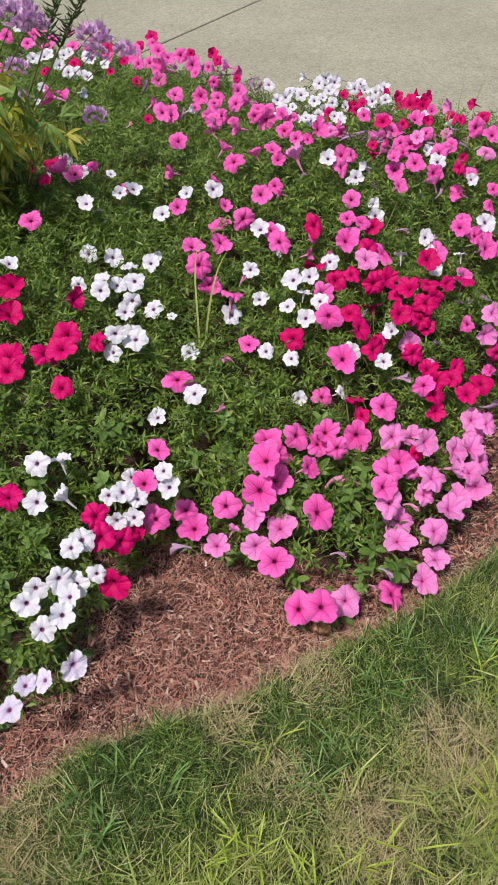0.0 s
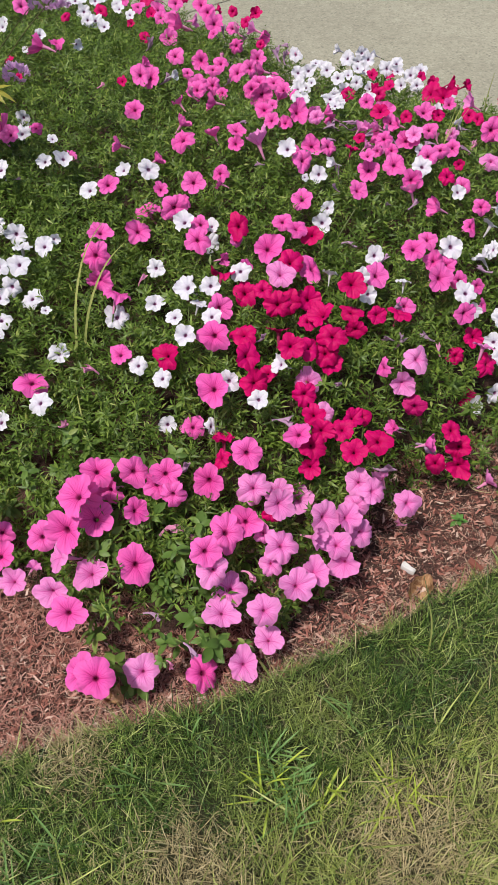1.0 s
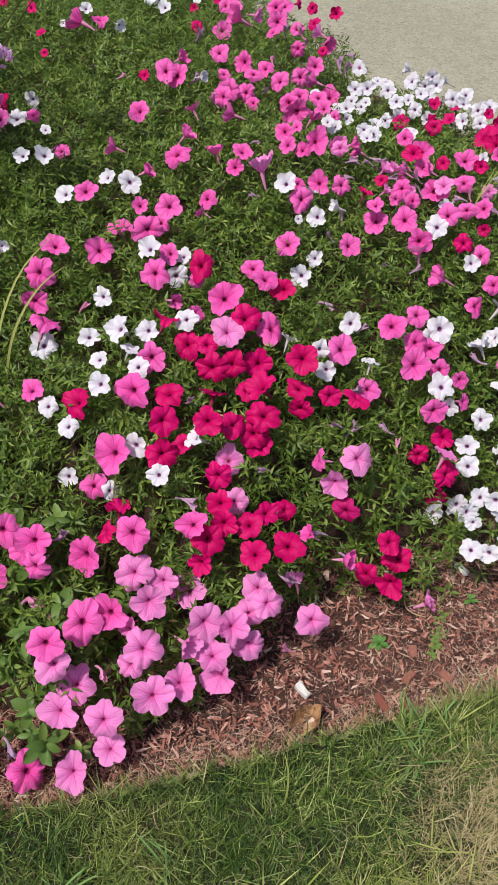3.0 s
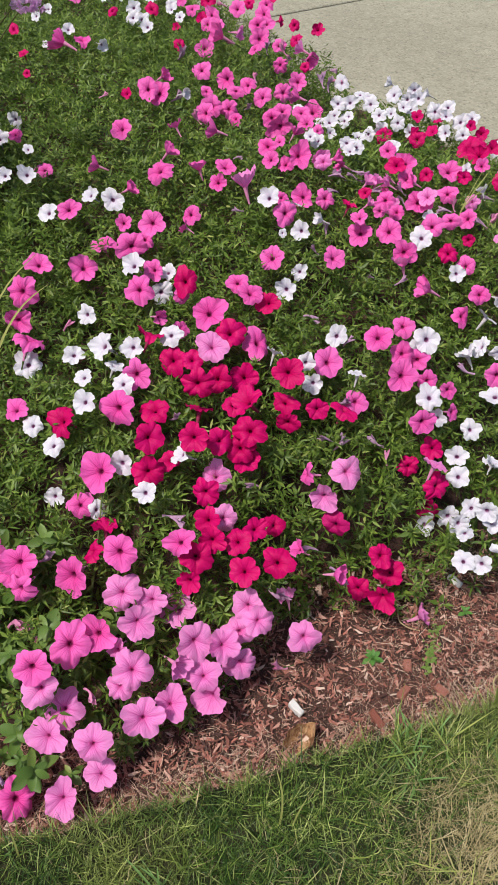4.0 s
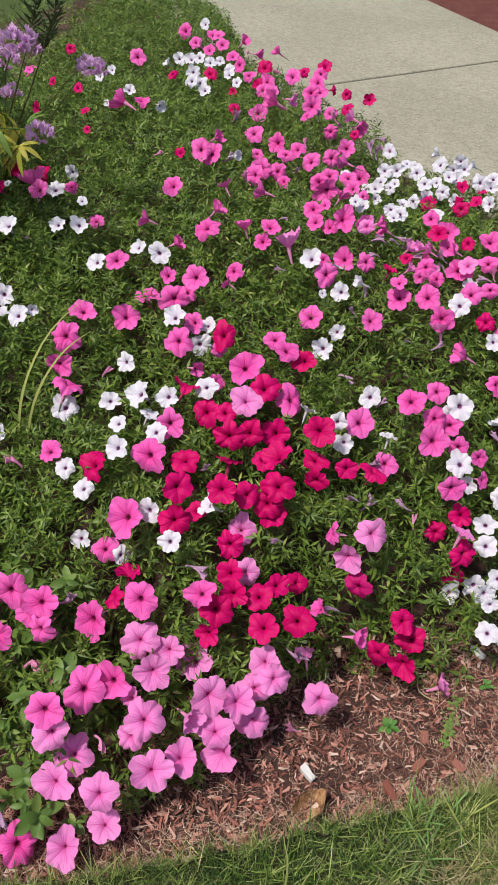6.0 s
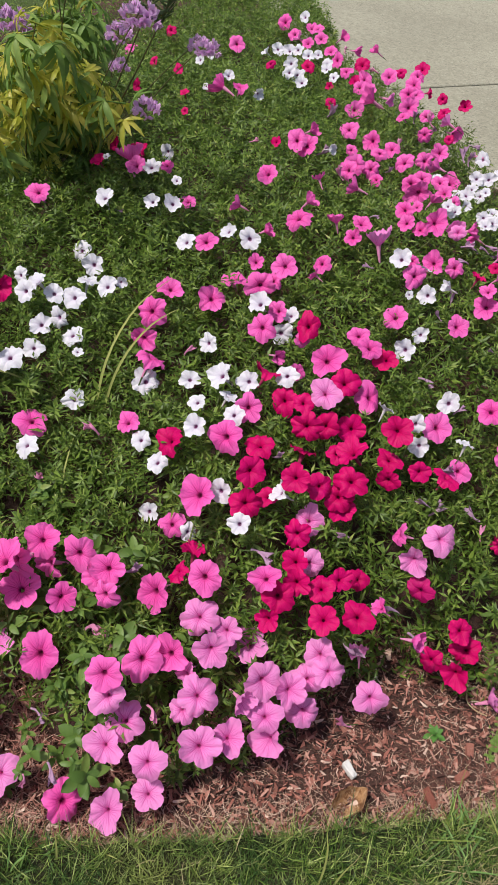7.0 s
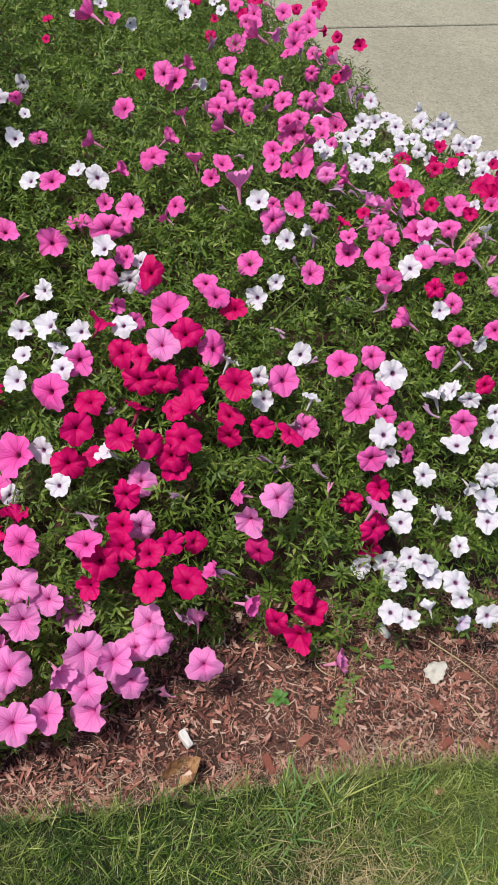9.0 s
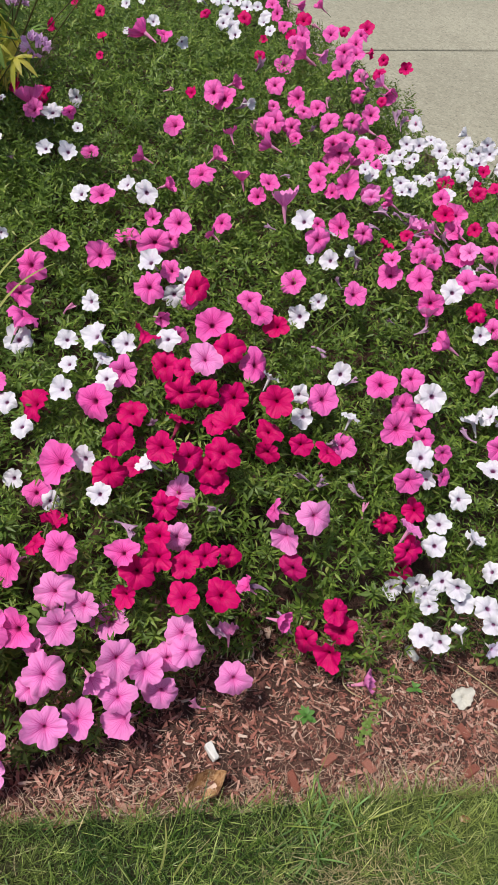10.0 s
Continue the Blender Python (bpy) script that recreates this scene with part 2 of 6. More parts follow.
def concrete_skin():
    """Exposed-aggregate concrete: sandy paste with dark pits and pale grit, wide faint stains."""
    n = Nodes("aggregate_concrete")
    where = n.coords()
    paste = n.mix(n.band(n.noise(1.1, 5, where, 0.6), 0.35, 0.65), (0.295, 0.283, 0.208), (0.39, 0.376, 0.28))
    paste = n.mix(n.math("MULTIPLY", n.band(n.noise(0.45, 4, where), 0.5, 0.7), 0.3), paste, (0.27, 0.265, 0.22))
    cell = n.node("ShaderNodeTexVoronoi", Scale=110.0)
    n.put(cell.inputs["Vector"], where)
    grit = n.ramp(cell.outputs["Color"], [(0.0, (0.14, 0.134, 0.10)), (0.3, (0.31, 0.295, 0.225)), (0.8, (0.385, 0.366, 0.28)), (1.0, (0.54, 0.515, 0.41))])
    tone = n.mix(0.45, paste, grit)
    tone = n.mix(n.math("MULTIPLY", n.band(n.noise(75.0, 3, where, 0.7), 0.50, 0.68), 0.40), tone, (0.22, 0.205, 0.15))
    tone = n.mix(n.math("MULTIPLY", n.band(n.noise(58.0, 3, where, 0.7), 0.54, 0.70), 0.32), tone, (0.60, 0.575, 0.46))
    tone = n.mix(n.math("MULTIPLY", n.band(n.noise(22.0, 4, where, 0.7), 0.44, 0.66), 0.34), tone, (0.20, 0.192, 0.145))
    spot = n.node("ShaderNodeTexVoronoi", Scale=40.0)
    n.put(spot.inputs["Vector"], where)
    pits = n.math("SUBTRACT", 1.0, n.band(n.math("ADD", spot.outputs["Distance"], n.math("MULTIPLY", n.noise(9.0, 3, where), 0.25)), 0.26, 0.44))
    tone = n.mix(n.math("MULTIPLY", pits, 0.5), tone, (0.13, 0.125, 0.10))
    n.bump(n.math("SUBTRACT", n.math("MULTIPLY", n.noise(120.0, 3, where), 0.4), pits), 0.25, 0.003)
    return n.done(tone, 0.88, 0.25)


CONCRETE = concrete_skin()
PAPER = wilted("white_litter", (0.86, 0.86, 0.83), (0.74, 0.73, 0.70))


def dead_leaf_skin():
    n = Nodes("dead_leaf")
    tone = n.mix(n.band(n.noise(55.0, 4), 0.36, 0.64), (0.20, 0.095, 0.045), (0.50, 0.30, 0.15))
    tone = n.mix(n.math("MULTIPLY", n.band(n.noise(160.0, 3), 0.5, 0.65), 0.5), tone, (0.62, 0.44, 0.27))
    n.bump(n.noise(140.0, 3), 0.6, 0.003)
    return n.done(tone, 0.75, 0.2, 0.15)


DEAD_LEAF = dead_leaf_skin()


# ---- building blocks ----
def quads_mesh(name, verts, quads, mats, smooth=True):
    """A large mesh of quads from arrays, fast. verts (n, 3), quads (m, 4)."""
    me = bpy.data.meshes.new(name)
    nv, nq = len(verts), len(quads)
    me.vertices.add(nv)
    me.vertices.foreach_set("co", np.ascontiguousarray(verts, dtype=np.float32).ravel())
    me.loops.add(nq * 4)
    me.loops.foreach_set("vertex_index", np.ascontiguousarray(quads, dtype=np.int32).ravel())
    me.polygons.add(nq)
    me.polygons.foreach_set("loop_start", np.arange(nq, dtype=np.int32) * 4)
    me.polygons.foreach_set("loop_total", np.full(nq, 4, dtype=np.int32))
    me.polygons.foreach_set("use_smooth", np.full(nq, smooth))
    for m in mats:
        me.materials.append(m)
    me.update(calc_edges=True)
    me.validate()
    return me


def scatter(template, frames):
    """Copies of a template (verts, quads) by rows of 3x4 frames, as arrays."""
    tv, tq = template
    n = len(frames)
    v = np.einsum("nij,vj->nvi", frames[:, :, :3], tv) + frames[:, None, :, 3]
    q = tq[None] + (np.arange(n) * len(tv))[:, None, None]
    return v.reshape(-1, 3), q.reshape(-1, 4)


def joined(parts):
    vs, qs, at = [], [], 0
    for v, q in parts:
        vs.append(v)
        qs.append(q + at)
        at += len(v)
    return np.concatenate(vs), np.concatenate(qs)


def frames_at(places, ups, spin, size):
    """Frames whose z follows ups (n, 3), turned by spin about it and scaled."""
    up = ups / np.linalg.norm(ups, axis=1)[:, None]
    side = np.cross(up, np.where(np.abs(up[:, 2:]) > 0.95, [[1.0, 0.1, 0]], [[0, 0, 1.0]]))
    side /= np.linalg.norm(side, axis=1)[:, None]
    fore = np.cross(up, side)
    c, s = np.cos(spin)[:, None], np.sin(spin)[:, None]
    a, b = c * side + s * fore, c * fore - s * side
    return np.concatenate([np.stack([a, b, up], 2) * np.reshape(size, (-1, 1, 1)), places[:, :, None]], 2)


def part(name, me, parent, label="", m=None):
    ob = new(name, me)
    ob.parent = parent
    if m is not None:
        ob.matrix_basis = m
    if label:
        ob["label"] = label
    return ob


def empty(name, at):
    ob = new(name)
    ob.location = at
    ob.empty_display_size = 0.05
    return ob


def smooth01(x):
    x = np.clip(x, 0, 1)
    return x * x * (3 - 2 * x)


def polyline_distance(px, py, line):
    """Distance of points to a polyline, and on which side (plus: to its left)."""
    best, side = np.full(np.shape(px), 1e9), np.zeros(np.shape(px))
    for (ax, ay), (bx, by) in zip(line[:-1], line[1:]):
        dx, dy = bx - ax, by - ay
        t = np.clip(((px - ax) * dx + (py - ay) * dy) / (dx * dx + dy * dy), 0, 1)
        d = np.hypot(px - ax - t * dx, py - ay - t * dy)
        s = np.sign(dx * (py - ay) - dy * (px - ax))
        near = d < best - 1e-9
        best, side = np.where(near, d, best), np.where(near, s, side)
    return best, side


# ---- plan ----
LAWN_EDGE = [(-4.0, -2.2), (-1.5, -0.15), (-0.80, 0.36), (-0.49, 0.58), (-0.36, 0.69), (-0.25, 0.73), (-0.03, 0.80), (0.10, 0.88), (0.31, 0.98), (0.42, 1.06),
             (0.54, 1.15), (0.66, 1.25), (0.85, 1.41), (1.02, 1.55), (1.18, 1.67), (1.8, 2.05), (3.0, 2.6), (5.5, 3.1)]
BLOOM_EDGE = [(-4.0, -1.5), (-1.6, 0.20), (-0.75, 0.66), (-0.41, 0.83), (-0.40, 0.95), (-0.36, 1.09), (-0.25, 1.21), (-0.10, 1.19), (0.00, 1.12), (0.05, 0.99), (0.16, 0.98),
              (0.30, 1.04), (0.40, 1.16), (0.50, 1.30), (0.55, 1.45), (0.58, 1.58), (0.65, 1.645), (0.74, 1.68), (0.83, 1.715), (0.90, 1.765), (0.965, 1.87), (1.12, 1.98), (1.8, 2.35), (3.0, 2.8), (5.5, 3.25)]
WALK_EDGE = [(-6.0, 8.6), (-4.0, 7.1), (-2.0, 5.6), (-1.3, 5.05), (-1.0, 4.72), (-0.4, 4.28), (0.1, 4.08), (0.7, 3.85), (1.3, 3.6), (2.2, 3.4), (3.0, 3.35), (5.5, 3.5)]


# ---- petunias: where each bloom stands (kind, x, y, z, width in cm), plant by plant ----
PLANTS = []


def petunia(colour, blooms):
    PLANTS.append((colour, blooms))


petunia("pink", [
    ("b", 0.242, 1.010, 0.081, 2.0), ("lf", 0.177, 1.009, 0.030, 6.2), ("b", 0.274, 1.036, 0.087, 2.8), ("pf", 0.288, 1.044, 0.004, 6.0),
    ("lf", 0.361, 1.074, 0.011, 5.5), ("b", 0.178, 1.115, 0.070, 2.8), ("lf", 0.399, 1.135, 0.014, 5.1), ("lf", 0.304, 1.135, 0.080, 5.6),
    ("lf", 0.388, 1.144, 0.102, 5.6), ("l", 0.283, 1.165, 0.177, 5.2), ("pf", 0.124, 1.172, 0.140, 6.6), ("lf", 0.310, 1.180, 0.100, 6.2),
    ("p", 0.265, 1.184, 0.205, 5.2), ("b", 0.351, 1.211, 0.123, 2.9), ("l", 0.439, 1.224, 0.088, 6.4)])
petunia("pink", [
    ("pr", 0.105, 1.253, 0.205, 4.8), ("p", 0.288, 1.257, 0.178, 6.6), ("b", 0.170, 1.265, 0.170, 4.6), ("l", 0.381, 1.251, 0.109, 4.5),
    ("b", 0.215, 1.262, 0.150, 2.6), ("l", 0.398, 1.269, 0.150, 6.2), ("p", 0.321, 1.289, 0.183, 5.5), ("pd", 0.172, 1.292, 0.226, 4.9), ("p", 0.132, 1.319, 0.220, 5.0), ("p", 0.038, 1.292, 0.212, 5.0),
    ("l", 0.356, 1.292, 0.148, 4.0), ("p", 0.147, 1.335, 0.235, 5.4), ("p", 0.226, 1.367, 0.197, 6.2), ("b", 0.184, 1.370, 0.220, 3.1),
    ("l", 0.383, 1.322, 0.212, 5.6), ("l", 0.317, 1.381, 0.180, 6.2), ("p", 0.295, 1.423, 0.239, 5.7), ("p", 0.154, 1.515, 0.199, 4.7),
    ("p", 0.201, 1.529, 0.305, 6.2)])
petunia("pink", [
    ("p", -0.589, 3.787, 0.381, 6.4), ("p", -0.682, 3.805, 0.385, 6.1), ("p", -0.788, 3.925, 0.378, 6.3)])
petunia("pink", [
    ("p", 0.592, 2.465, 0.435, 5.6), ("p", 0.626, 2.542, 0.421, 4.9), ("l", 0.772, 2.553, 0.398, 5.7), ("b", 0.685, 2.592, 0.410, 3.5),
    ("p", 0.662, 2.603, 0.409, 5.0), ("b", 0.585, 2.617, 0.413, 3.5), ("l", 0.545, 2.625, 0.420, 5.1), ("b", 0.729, 2.628, 0.411, 4.1),
    ("b", 0.604, 2.647, 0.419, 3.3), ("l", 0.656, 2.674, 0.417, 4.2), ("p", 0.818, 2.677, 0.407, 6.7), ("p", 0.589, 2.682, 0.419, 5.4),
    ("b", 0.677, 2.712, 0.422, 3.6), ("p", 0.773, 2.727, 0.416, 7.4), ("b", 0.526, 2.778, 0.431, 3.1), ("p", 0.567, 2.790, 0.428, 6.5),
    ("p", 0.643, 2.885, 0.421, 4.5), ("ls", 0.717, 2.906, 0.417, 5.0)])
petunia("pink", [
    ("l", 0.288, 1.837, 0.408, 6.0), ("p", 0.241, 1.928, 0.415, 6.7), ("p", 0.350, 1.939, 0.367, 6.5), ("pr", 0.151, 1.977, 0.402, 3.5),
    ("p", 0.293, 2.028, 0.418, 5.2), ("p", 0.255, 2.047, 0.422, 4.5), ("b", 0.433, 2.073, 0.375, 3.5), ("p", 0.282, 2.190, 0.412, 5.6),
    ("p", 0.422, 2.199, 0.447, 5.1), ("b", 0.352, 2.256, 0.422, 2.5)])
petunia("pink", [
    ("ps", -0.030, 3.269, 0.346, 5.9), ("p", -0.071, 3.372, 0.356, 6.8), ("p", -0.250, 3.405, 0.421, 4.4), ("b", -0.235, 3.455, 0.422, 4.1),
    ("b", 0.009, 3.461, 0.347, 4.9), ("b", -0.029, 3.475, 0.356, 5.3), ("b", -0.141, 3.478, 0.398, 4.1), ("b", 0.059, 3.478, 0.350, 5.7),
    ("p", -0.179, 3.480, 0.360, 5.8), ("p", -0.264, 3.480, 0.440, 7.4), ("b", -0.193, 3.486, 0.413, 5.0), ("p", -0.199, 3.510, 0.416, 4.9),
    ("ps", -0.091, 3.532, 0.383, 5.8), ("ls", -0.117, 3.540, 0.397, 5.4), ("b", 0.008, 3.566, 0.356, 4.0), ("p", -0.325, 3.616, 0.434, 6.4)])
petunia("pink", [
    ("p", -0.186, 1.944, 0.399, 5.4), ("p", -0.108, 2.003, 0.380, 6.1), ("p", 0.036, 2.077, 0.371, 4.8),
    ("p", -0.113, 2.099, 0.386, 6.3), ("p", -0.042, 2.112, 0.396, 6.5), ("p", 0.010, 2.123, 0.465, 5.8), ("p", -0.239, 2.162, 0.415, 5.3),
    ("p", -0.034, 2.165, 0.388, 4.7), ("ps", 0.072, 2.174, 0.442, 3.2), ("p", -0.098, 2.179, 0.407, 4.2), ("p", 0.052, 2.237, 0.440, 4.7),
    ("ps", -0.142, 2.281, 0.437, 3.5), ("p", -0.072, 2.321, 0.484, 6.6), ("ps", -0.265, 2.353, 0.438, 4.2)])
petunia("pink", [
    ("pf", 0.117, 0.945, 0.100, 6.1), ("pf", 0.072, 0.972, 0.053, 5.8), ("pf", 0.022, 1.058, 0.111, 6.2), ("b", -0.194, 1.079, 0.157, 3.7),
    ("l", -0.017, 1.086, 0.129, 5.5), ("l", -0.105, 1.099, 0.118, 5.0), ("ls", -0.070, 1.121, 0.141, 2.5), ("lf", 0.037, 1.149, 0.117, 5.9),
    ("l", -0.022, 1.151, 0.155, 5.6), ("p", -0.158, 1.151, 0.117, 5.6), ("p", -0.247, 1.166, 0.135, 5.9), ("p", -0.181, 1.209, 0.115, 4.7)])
petunia("pink", [
    ("p", -0.008, 1.172, 0.214, 7.0), ("p", -0.087, 1.204, 0.133, 5.5), ("p", 0.030, 1.223, 0.200, 6.4), ("p", -0.270, 1.214, 0.200, 5.4),
    ("p", 0.006, 1.219, 0.264, 6.7), ("p", -0.001, 1.255, 0.225, 6.6), ("p", -0.248, 1.327, 0.201, 4.6), ("p", 0.010, 1.311, 0.235, 5.6),
    ("p", 0.081, 1.328, 0.235, 5.6), ("b", -0.089, 1.410, 0.250, 2.9), ("p", -0.207, 1.503, 0.276, 6.0)])
petunia("pink", [
    ("p", -0.417, 3.969, 0.330, 7.2), ("p", -0.590, 4.065, 0.336, 7.4), ("b", -0.680, 4.077, 0.348, 4.0), ("p", -0.477, 4.080, 0.330, 7.4),
    ("ps", -0.824, 4.177, 0.362, 5.1), ("p", -0.509, 4.204, 0.332, 7.0), ("ps", -0.755, 4.273, 0.359, 5.2)])
petunia("pink", [
    ("ps", -0.764, 2.994, 0.472, 7.4), ("p", -0.748, 3.081, 0.457, 5.5), ("b", -0.428, 3.211, 0.436, 5.5), ("p", -0.393, 3.293, 0.431, 6.4),
    ("ps", -0.379, 3.408, 0.434, 7.4), ("b", -0.343, 3.419, 0.433, 4.1), ("ls", -0.354, 3.494, 0.435, 5.4), ("p", -0.453, 3.532, 0.430, 5.5),
    ("p", -0.508, 3.572, 0.416, 5.2)])
petunia("pink", [
    ("p", -1.441, 3.329, 0.372, 6.0), ("p", -1.199, 3.758, 0.371, 7.4), ("p", -0.889, 4.057, 0.365, 6.5), ("p", -1.016, 4.074, 0.363, 5.6),
    ("ls", -1.083, 4.109, 0.364, 5.7), ("p", -1.132, 4.152, 0.361, 6.3), ("p", -1.016, 4.201, 0.362, 6.3), ("b", -0.898, 4.211, 0.360, 4.1),
    ("p", -1.271, 4.299, 0.358, 7.1), ("ps", -0.961, 4.307, 0.360, 5.3), ("p", -1.101, 4.319, 0.359, 5.9), ("p", -1.141, 4.334, 0.359, 6.0)])
petunia("pink", [
    ("b", -0.087, 1.551, 0.309, 3.0), ("p", -0.030, 1.601, 0.306, 4.6), ("p", 0.175, 1.649, 0.355, 6.4), ("pu", -0.072, 1.729, 0.377, 5.9),
    ("p", 0.165, 1.744, 0.366, 5.7), ("pd", -0.132, 1.777, 0.376, 5.1), ("b", -0.041, 1.826, 0.364, 2.7), ("p", -0.162, 1.840, 0.401, 6.7),
    ("pr", 0.195, 1.877, 0.397, 3.6), ("ps", 0.133, 1.903, 0.388, 3.4), ("p", 0.059, 1.959, 0.401, 6.5)])
petunia("pink", [
    ("l", 0.468, 1.272, 0.073, 5.2), ("ls", 0.455, 1.318, 0.130, 4.0), ("l", 0.525, 1.320, 0.060, 5.6), ("l", 0.505, 1.329, 0.104, 5.4),
    ("b", 0.622, 1.368, 0.147, 2.7), ("l", 0.516, 1.392, 0.118, 5.5), ("l", 0.472, 1.366, 0.140, 6.3), ("l", 0.550, 1.395, 0.074, 5.2),
    ("l", 0.367, 1.401, 0.160, 5.2), ("l", 0.534, 1.425, 0.126, 5.4), ("l", 0.406, 1.431, 0.113, 6.0), ("l", 0.562, 1.444, 0.154, 4.8),
    ("l", 0.532, 1.463, 0.158, 5.3), ("p", 0.394, 1.473, 0.259, 4.5), ("l", 0.643, 1.483, 0.092, 5.5), ("b", 0.596, 1.490, 0.178, 4.1),
    ("b", 0.366, 1.537, 0.248, 3.6)])
petunia("pink", [
    ("ls", 0.583, 1.560, 0.078, 3.8), ("ps", 0.661, 1.570, 0.192, 3.2), ("ps", 0.589, 1.575, 0.222, 3.2), ("l", 0.432, 1.576, 0.232, 4.8),
    ("b", 0.670, 1.581, 0.175, 3.8), ("b", 0.583, 1.593, 0.205, 3.8), ("l", 0.390, 1.627, 0.281, 5.7), ("b", 0.446, 1.650, 0.265, 3.3),
    ("ld", 0.595, 1.684, 0.262, 5.2), ("b", 0.280, 1.700, 0.325, 2.7), ("pl", 0.549, 1.714, 0.275, 4.2), ("l", 0.621, 1.732, 0.296, 5.9),
    ("b", 0.541, 1.814, 0.281, 3.0), ("b", 0.591, 1.840, 0.266, 3.4)])
petunia("pink", [
    ("p", 0.430, 2.377, 0.459, 4.1), ("p", 0.437, 2.379, 0.419, 6.1), ("p", 0.465, 2.478, 0.467, 5.1), ("p", 0.310, 2.491, 0.427, 5.3),
    ("p", 0.449, 2.520, 0.413, 3.4), ("ls", 0.412, 2.535, 0.414, 3.3), ("p", 0.489, 2.540, 0.409, 4.1), ("b", 0.302, 2.546, 0.431, 3.4),
    ("l", 0.467, 2.570, 0.411, 4.5), ("b", 0.478, 2.600, 0.419, 3.2), ("ps", 0.449, 2.604, 0.417, 4.2), ("b", 0.308, 2.607, 0.431, 3.4),
    ("b", 0.422, 2.607, 0.418, 4.5), ("ls", 0.383, 2.614, 0.424, 4.0), ("p", 0.527, 2.617, 0.415, 6.6), ("b", 0.289, 2.620, 0.437, 4.3)])
petunia("pink", [
    ("ls", 0.406, 2.633, 0.427, 4.0), ("ls", 0.440, 2.638, 0.422, 3.7), ("l", 0.253, 2.641, 0.443, 4.4), ("b", 0.355, 2.644, 0.432, 3.2),
    ("b", 0.324, 2.647, 0.433, 3.2), ("b", 0.380, 2.649, 0.426, 4.3), ("b", 0.457, 2.650, 0.422, 3.6), ("ls", 0.228, 2.665, 0.444, 5.2),
    ("b", 0.419, 2.671, 0.428, 4.3), ("ps", 0.273, 2.671, 0.443, 4.4), ("ps", 0.494, 2.675, 0.426, 4.3), ("ps", 0.298, 2.677, 0.439, 4.4),
    ("b", 0.371, 2.683, 0.431, 3.5), ("p", 0.474, 2.695, 0.429, 5.2), ("p", 0.450, 2.771, 0.432, 5.6), ("p", 0.387, 2.815, 0.437, 4.9)])
petunia("pink", [
    ("ps", 0.103, 2.834, 0.416, 4.3), ("p", -0.126, 2.885, 0.425, 5.9), ("p", 0.037, 2.894, 0.404, 7.4), ("p", -0.005, 2.935, 0.404, 5.9),
    ("p", 0.143, 2.939, 0.393, 4.1), ("p", -0.227, 2.942, 0.437, 3.9), ("b", -0.078, 2.946, 0.417, 3.5), ("p", 0.097, 2.969, 0.395, 5.2),
    ("p", 0.008, 2.993, 0.406, 5.6), ("p", -0.157, 3.013, 0.429, 5.0), ("p", -0.077, 3.037, 0.416, 6.1), ("p", -0.212, 3.065, 0.438, 6.6),
    ("p", 0.045, 3.072, 0.380, 5.4), ("p", -0.146, 3.084, 0.426, 5.9), ("p", -0.313, 3.093, 0.438, 6.4), ("b", -0.177, 3.205, 0.416, 3.4),
    ("p", -0.065, 3.205, 0.377, 6.5), ("p", 0.005, 3.339, 0.277, 7.6)])
petunia("pink", [
    ("p", -0.251, 2.458, 0.499, 6.1), ("ps", -0.149, 2.573, 0.482, 4.4), ("ps", -0.055, 2.630, 0.469, 5.0), ("b", -0.155, 2.680, 0.472, 3.9),
    ("b", -0.428, 2.690, 0.472, 2.7), ("p", -0.327, 2.752, 0.488, 6.8), ("p", -0.147, 2.759, 0.453, 6.0), ("p", -0.304, 2.775, 0.475, 6.8),
    ("b", -0.247, 2.812, 0.465, 4.4), ("p", -0.081, 2.832, 0.423, 4.4), ("p", -0.163, 2.842, 0.439, 6.2), ("ps", -0.390, 2.964, 0.443, 4.8)])
petunia("pink", [
    ("p", -0.630, 1.979, 0.472, 5.6), ("b", -0.458, 2.098, 0.445, 2.0), ("p", -0.557, 2.276, 0.473, 5.5), ("ps", -0.600, 2.303, 0.477, 7.1),
    ("p", -0.419, 2.331, 0.401, 4.7), ("p", -0.521, 2.366, 0.460, 3.8)])
petunia("pink", [
    ("b", 0.495, 2.254, 0.389, 2.2), ("pr", 0.727, 2.268, 0.342, 5.0), ("b", 0.581, 2.293, 0.380, 3.1), ("ps", 0.636, 2.295, 0.370, 5.3),
    ("ls", 0.561, 2.335, 0.396, 4.6), ("p", 0.750, 2.337, 0.366, 4.8), ("pd", 0.554, 2.351, 0.410, 6.0), ("p", 0.503, 2.393, 0.435, 6.3),
    ("p", 0.810, 2.400, 0.377, 4.6), ("p", 0.697, 2.430, 0.375, 5.0)])
petunia("pink", [
    ("lu", 0.772, 1.857, 0.254, 4.8), ("b", 0.675, 1.875, 0.236, 2.7), ("b", 0.637, 1.876, 0.259, 3.3), ("b", 0.568, 1.904, 0.303, 3.3),
    ("p", 0.580, 1.919, 0.310, 4.7), ("p", 0.722, 1.934, 0.295, 5.2), ("p", 0.502, 1.950, 0.361, 5.9), ("p", 0.653, 1.994, 0.346, 6.4),
    ("pr", 0.771, 2.034, 0.256, 3.7), ("pd", 0.703, 2.034, 0.321, 4.4), ("p", 0.581, 2.040, 0.390, 5.8), ("p", 0.749, 2.044, 0.305, 3.7),
    ("b", 0.524, 2.066, 0.347, 2.6), ("pd", 0.634, 2.070, 0.339, 4.9), ("p", 0.669, 2.081, 0.336, 4.9), ("b", 0.759, 2.143, 0.293, 3.8),
    ("p", 0.615, 2.145, 0.359, 4.8), ("p", 0.842, 2.177, 0.277, 5.6)])
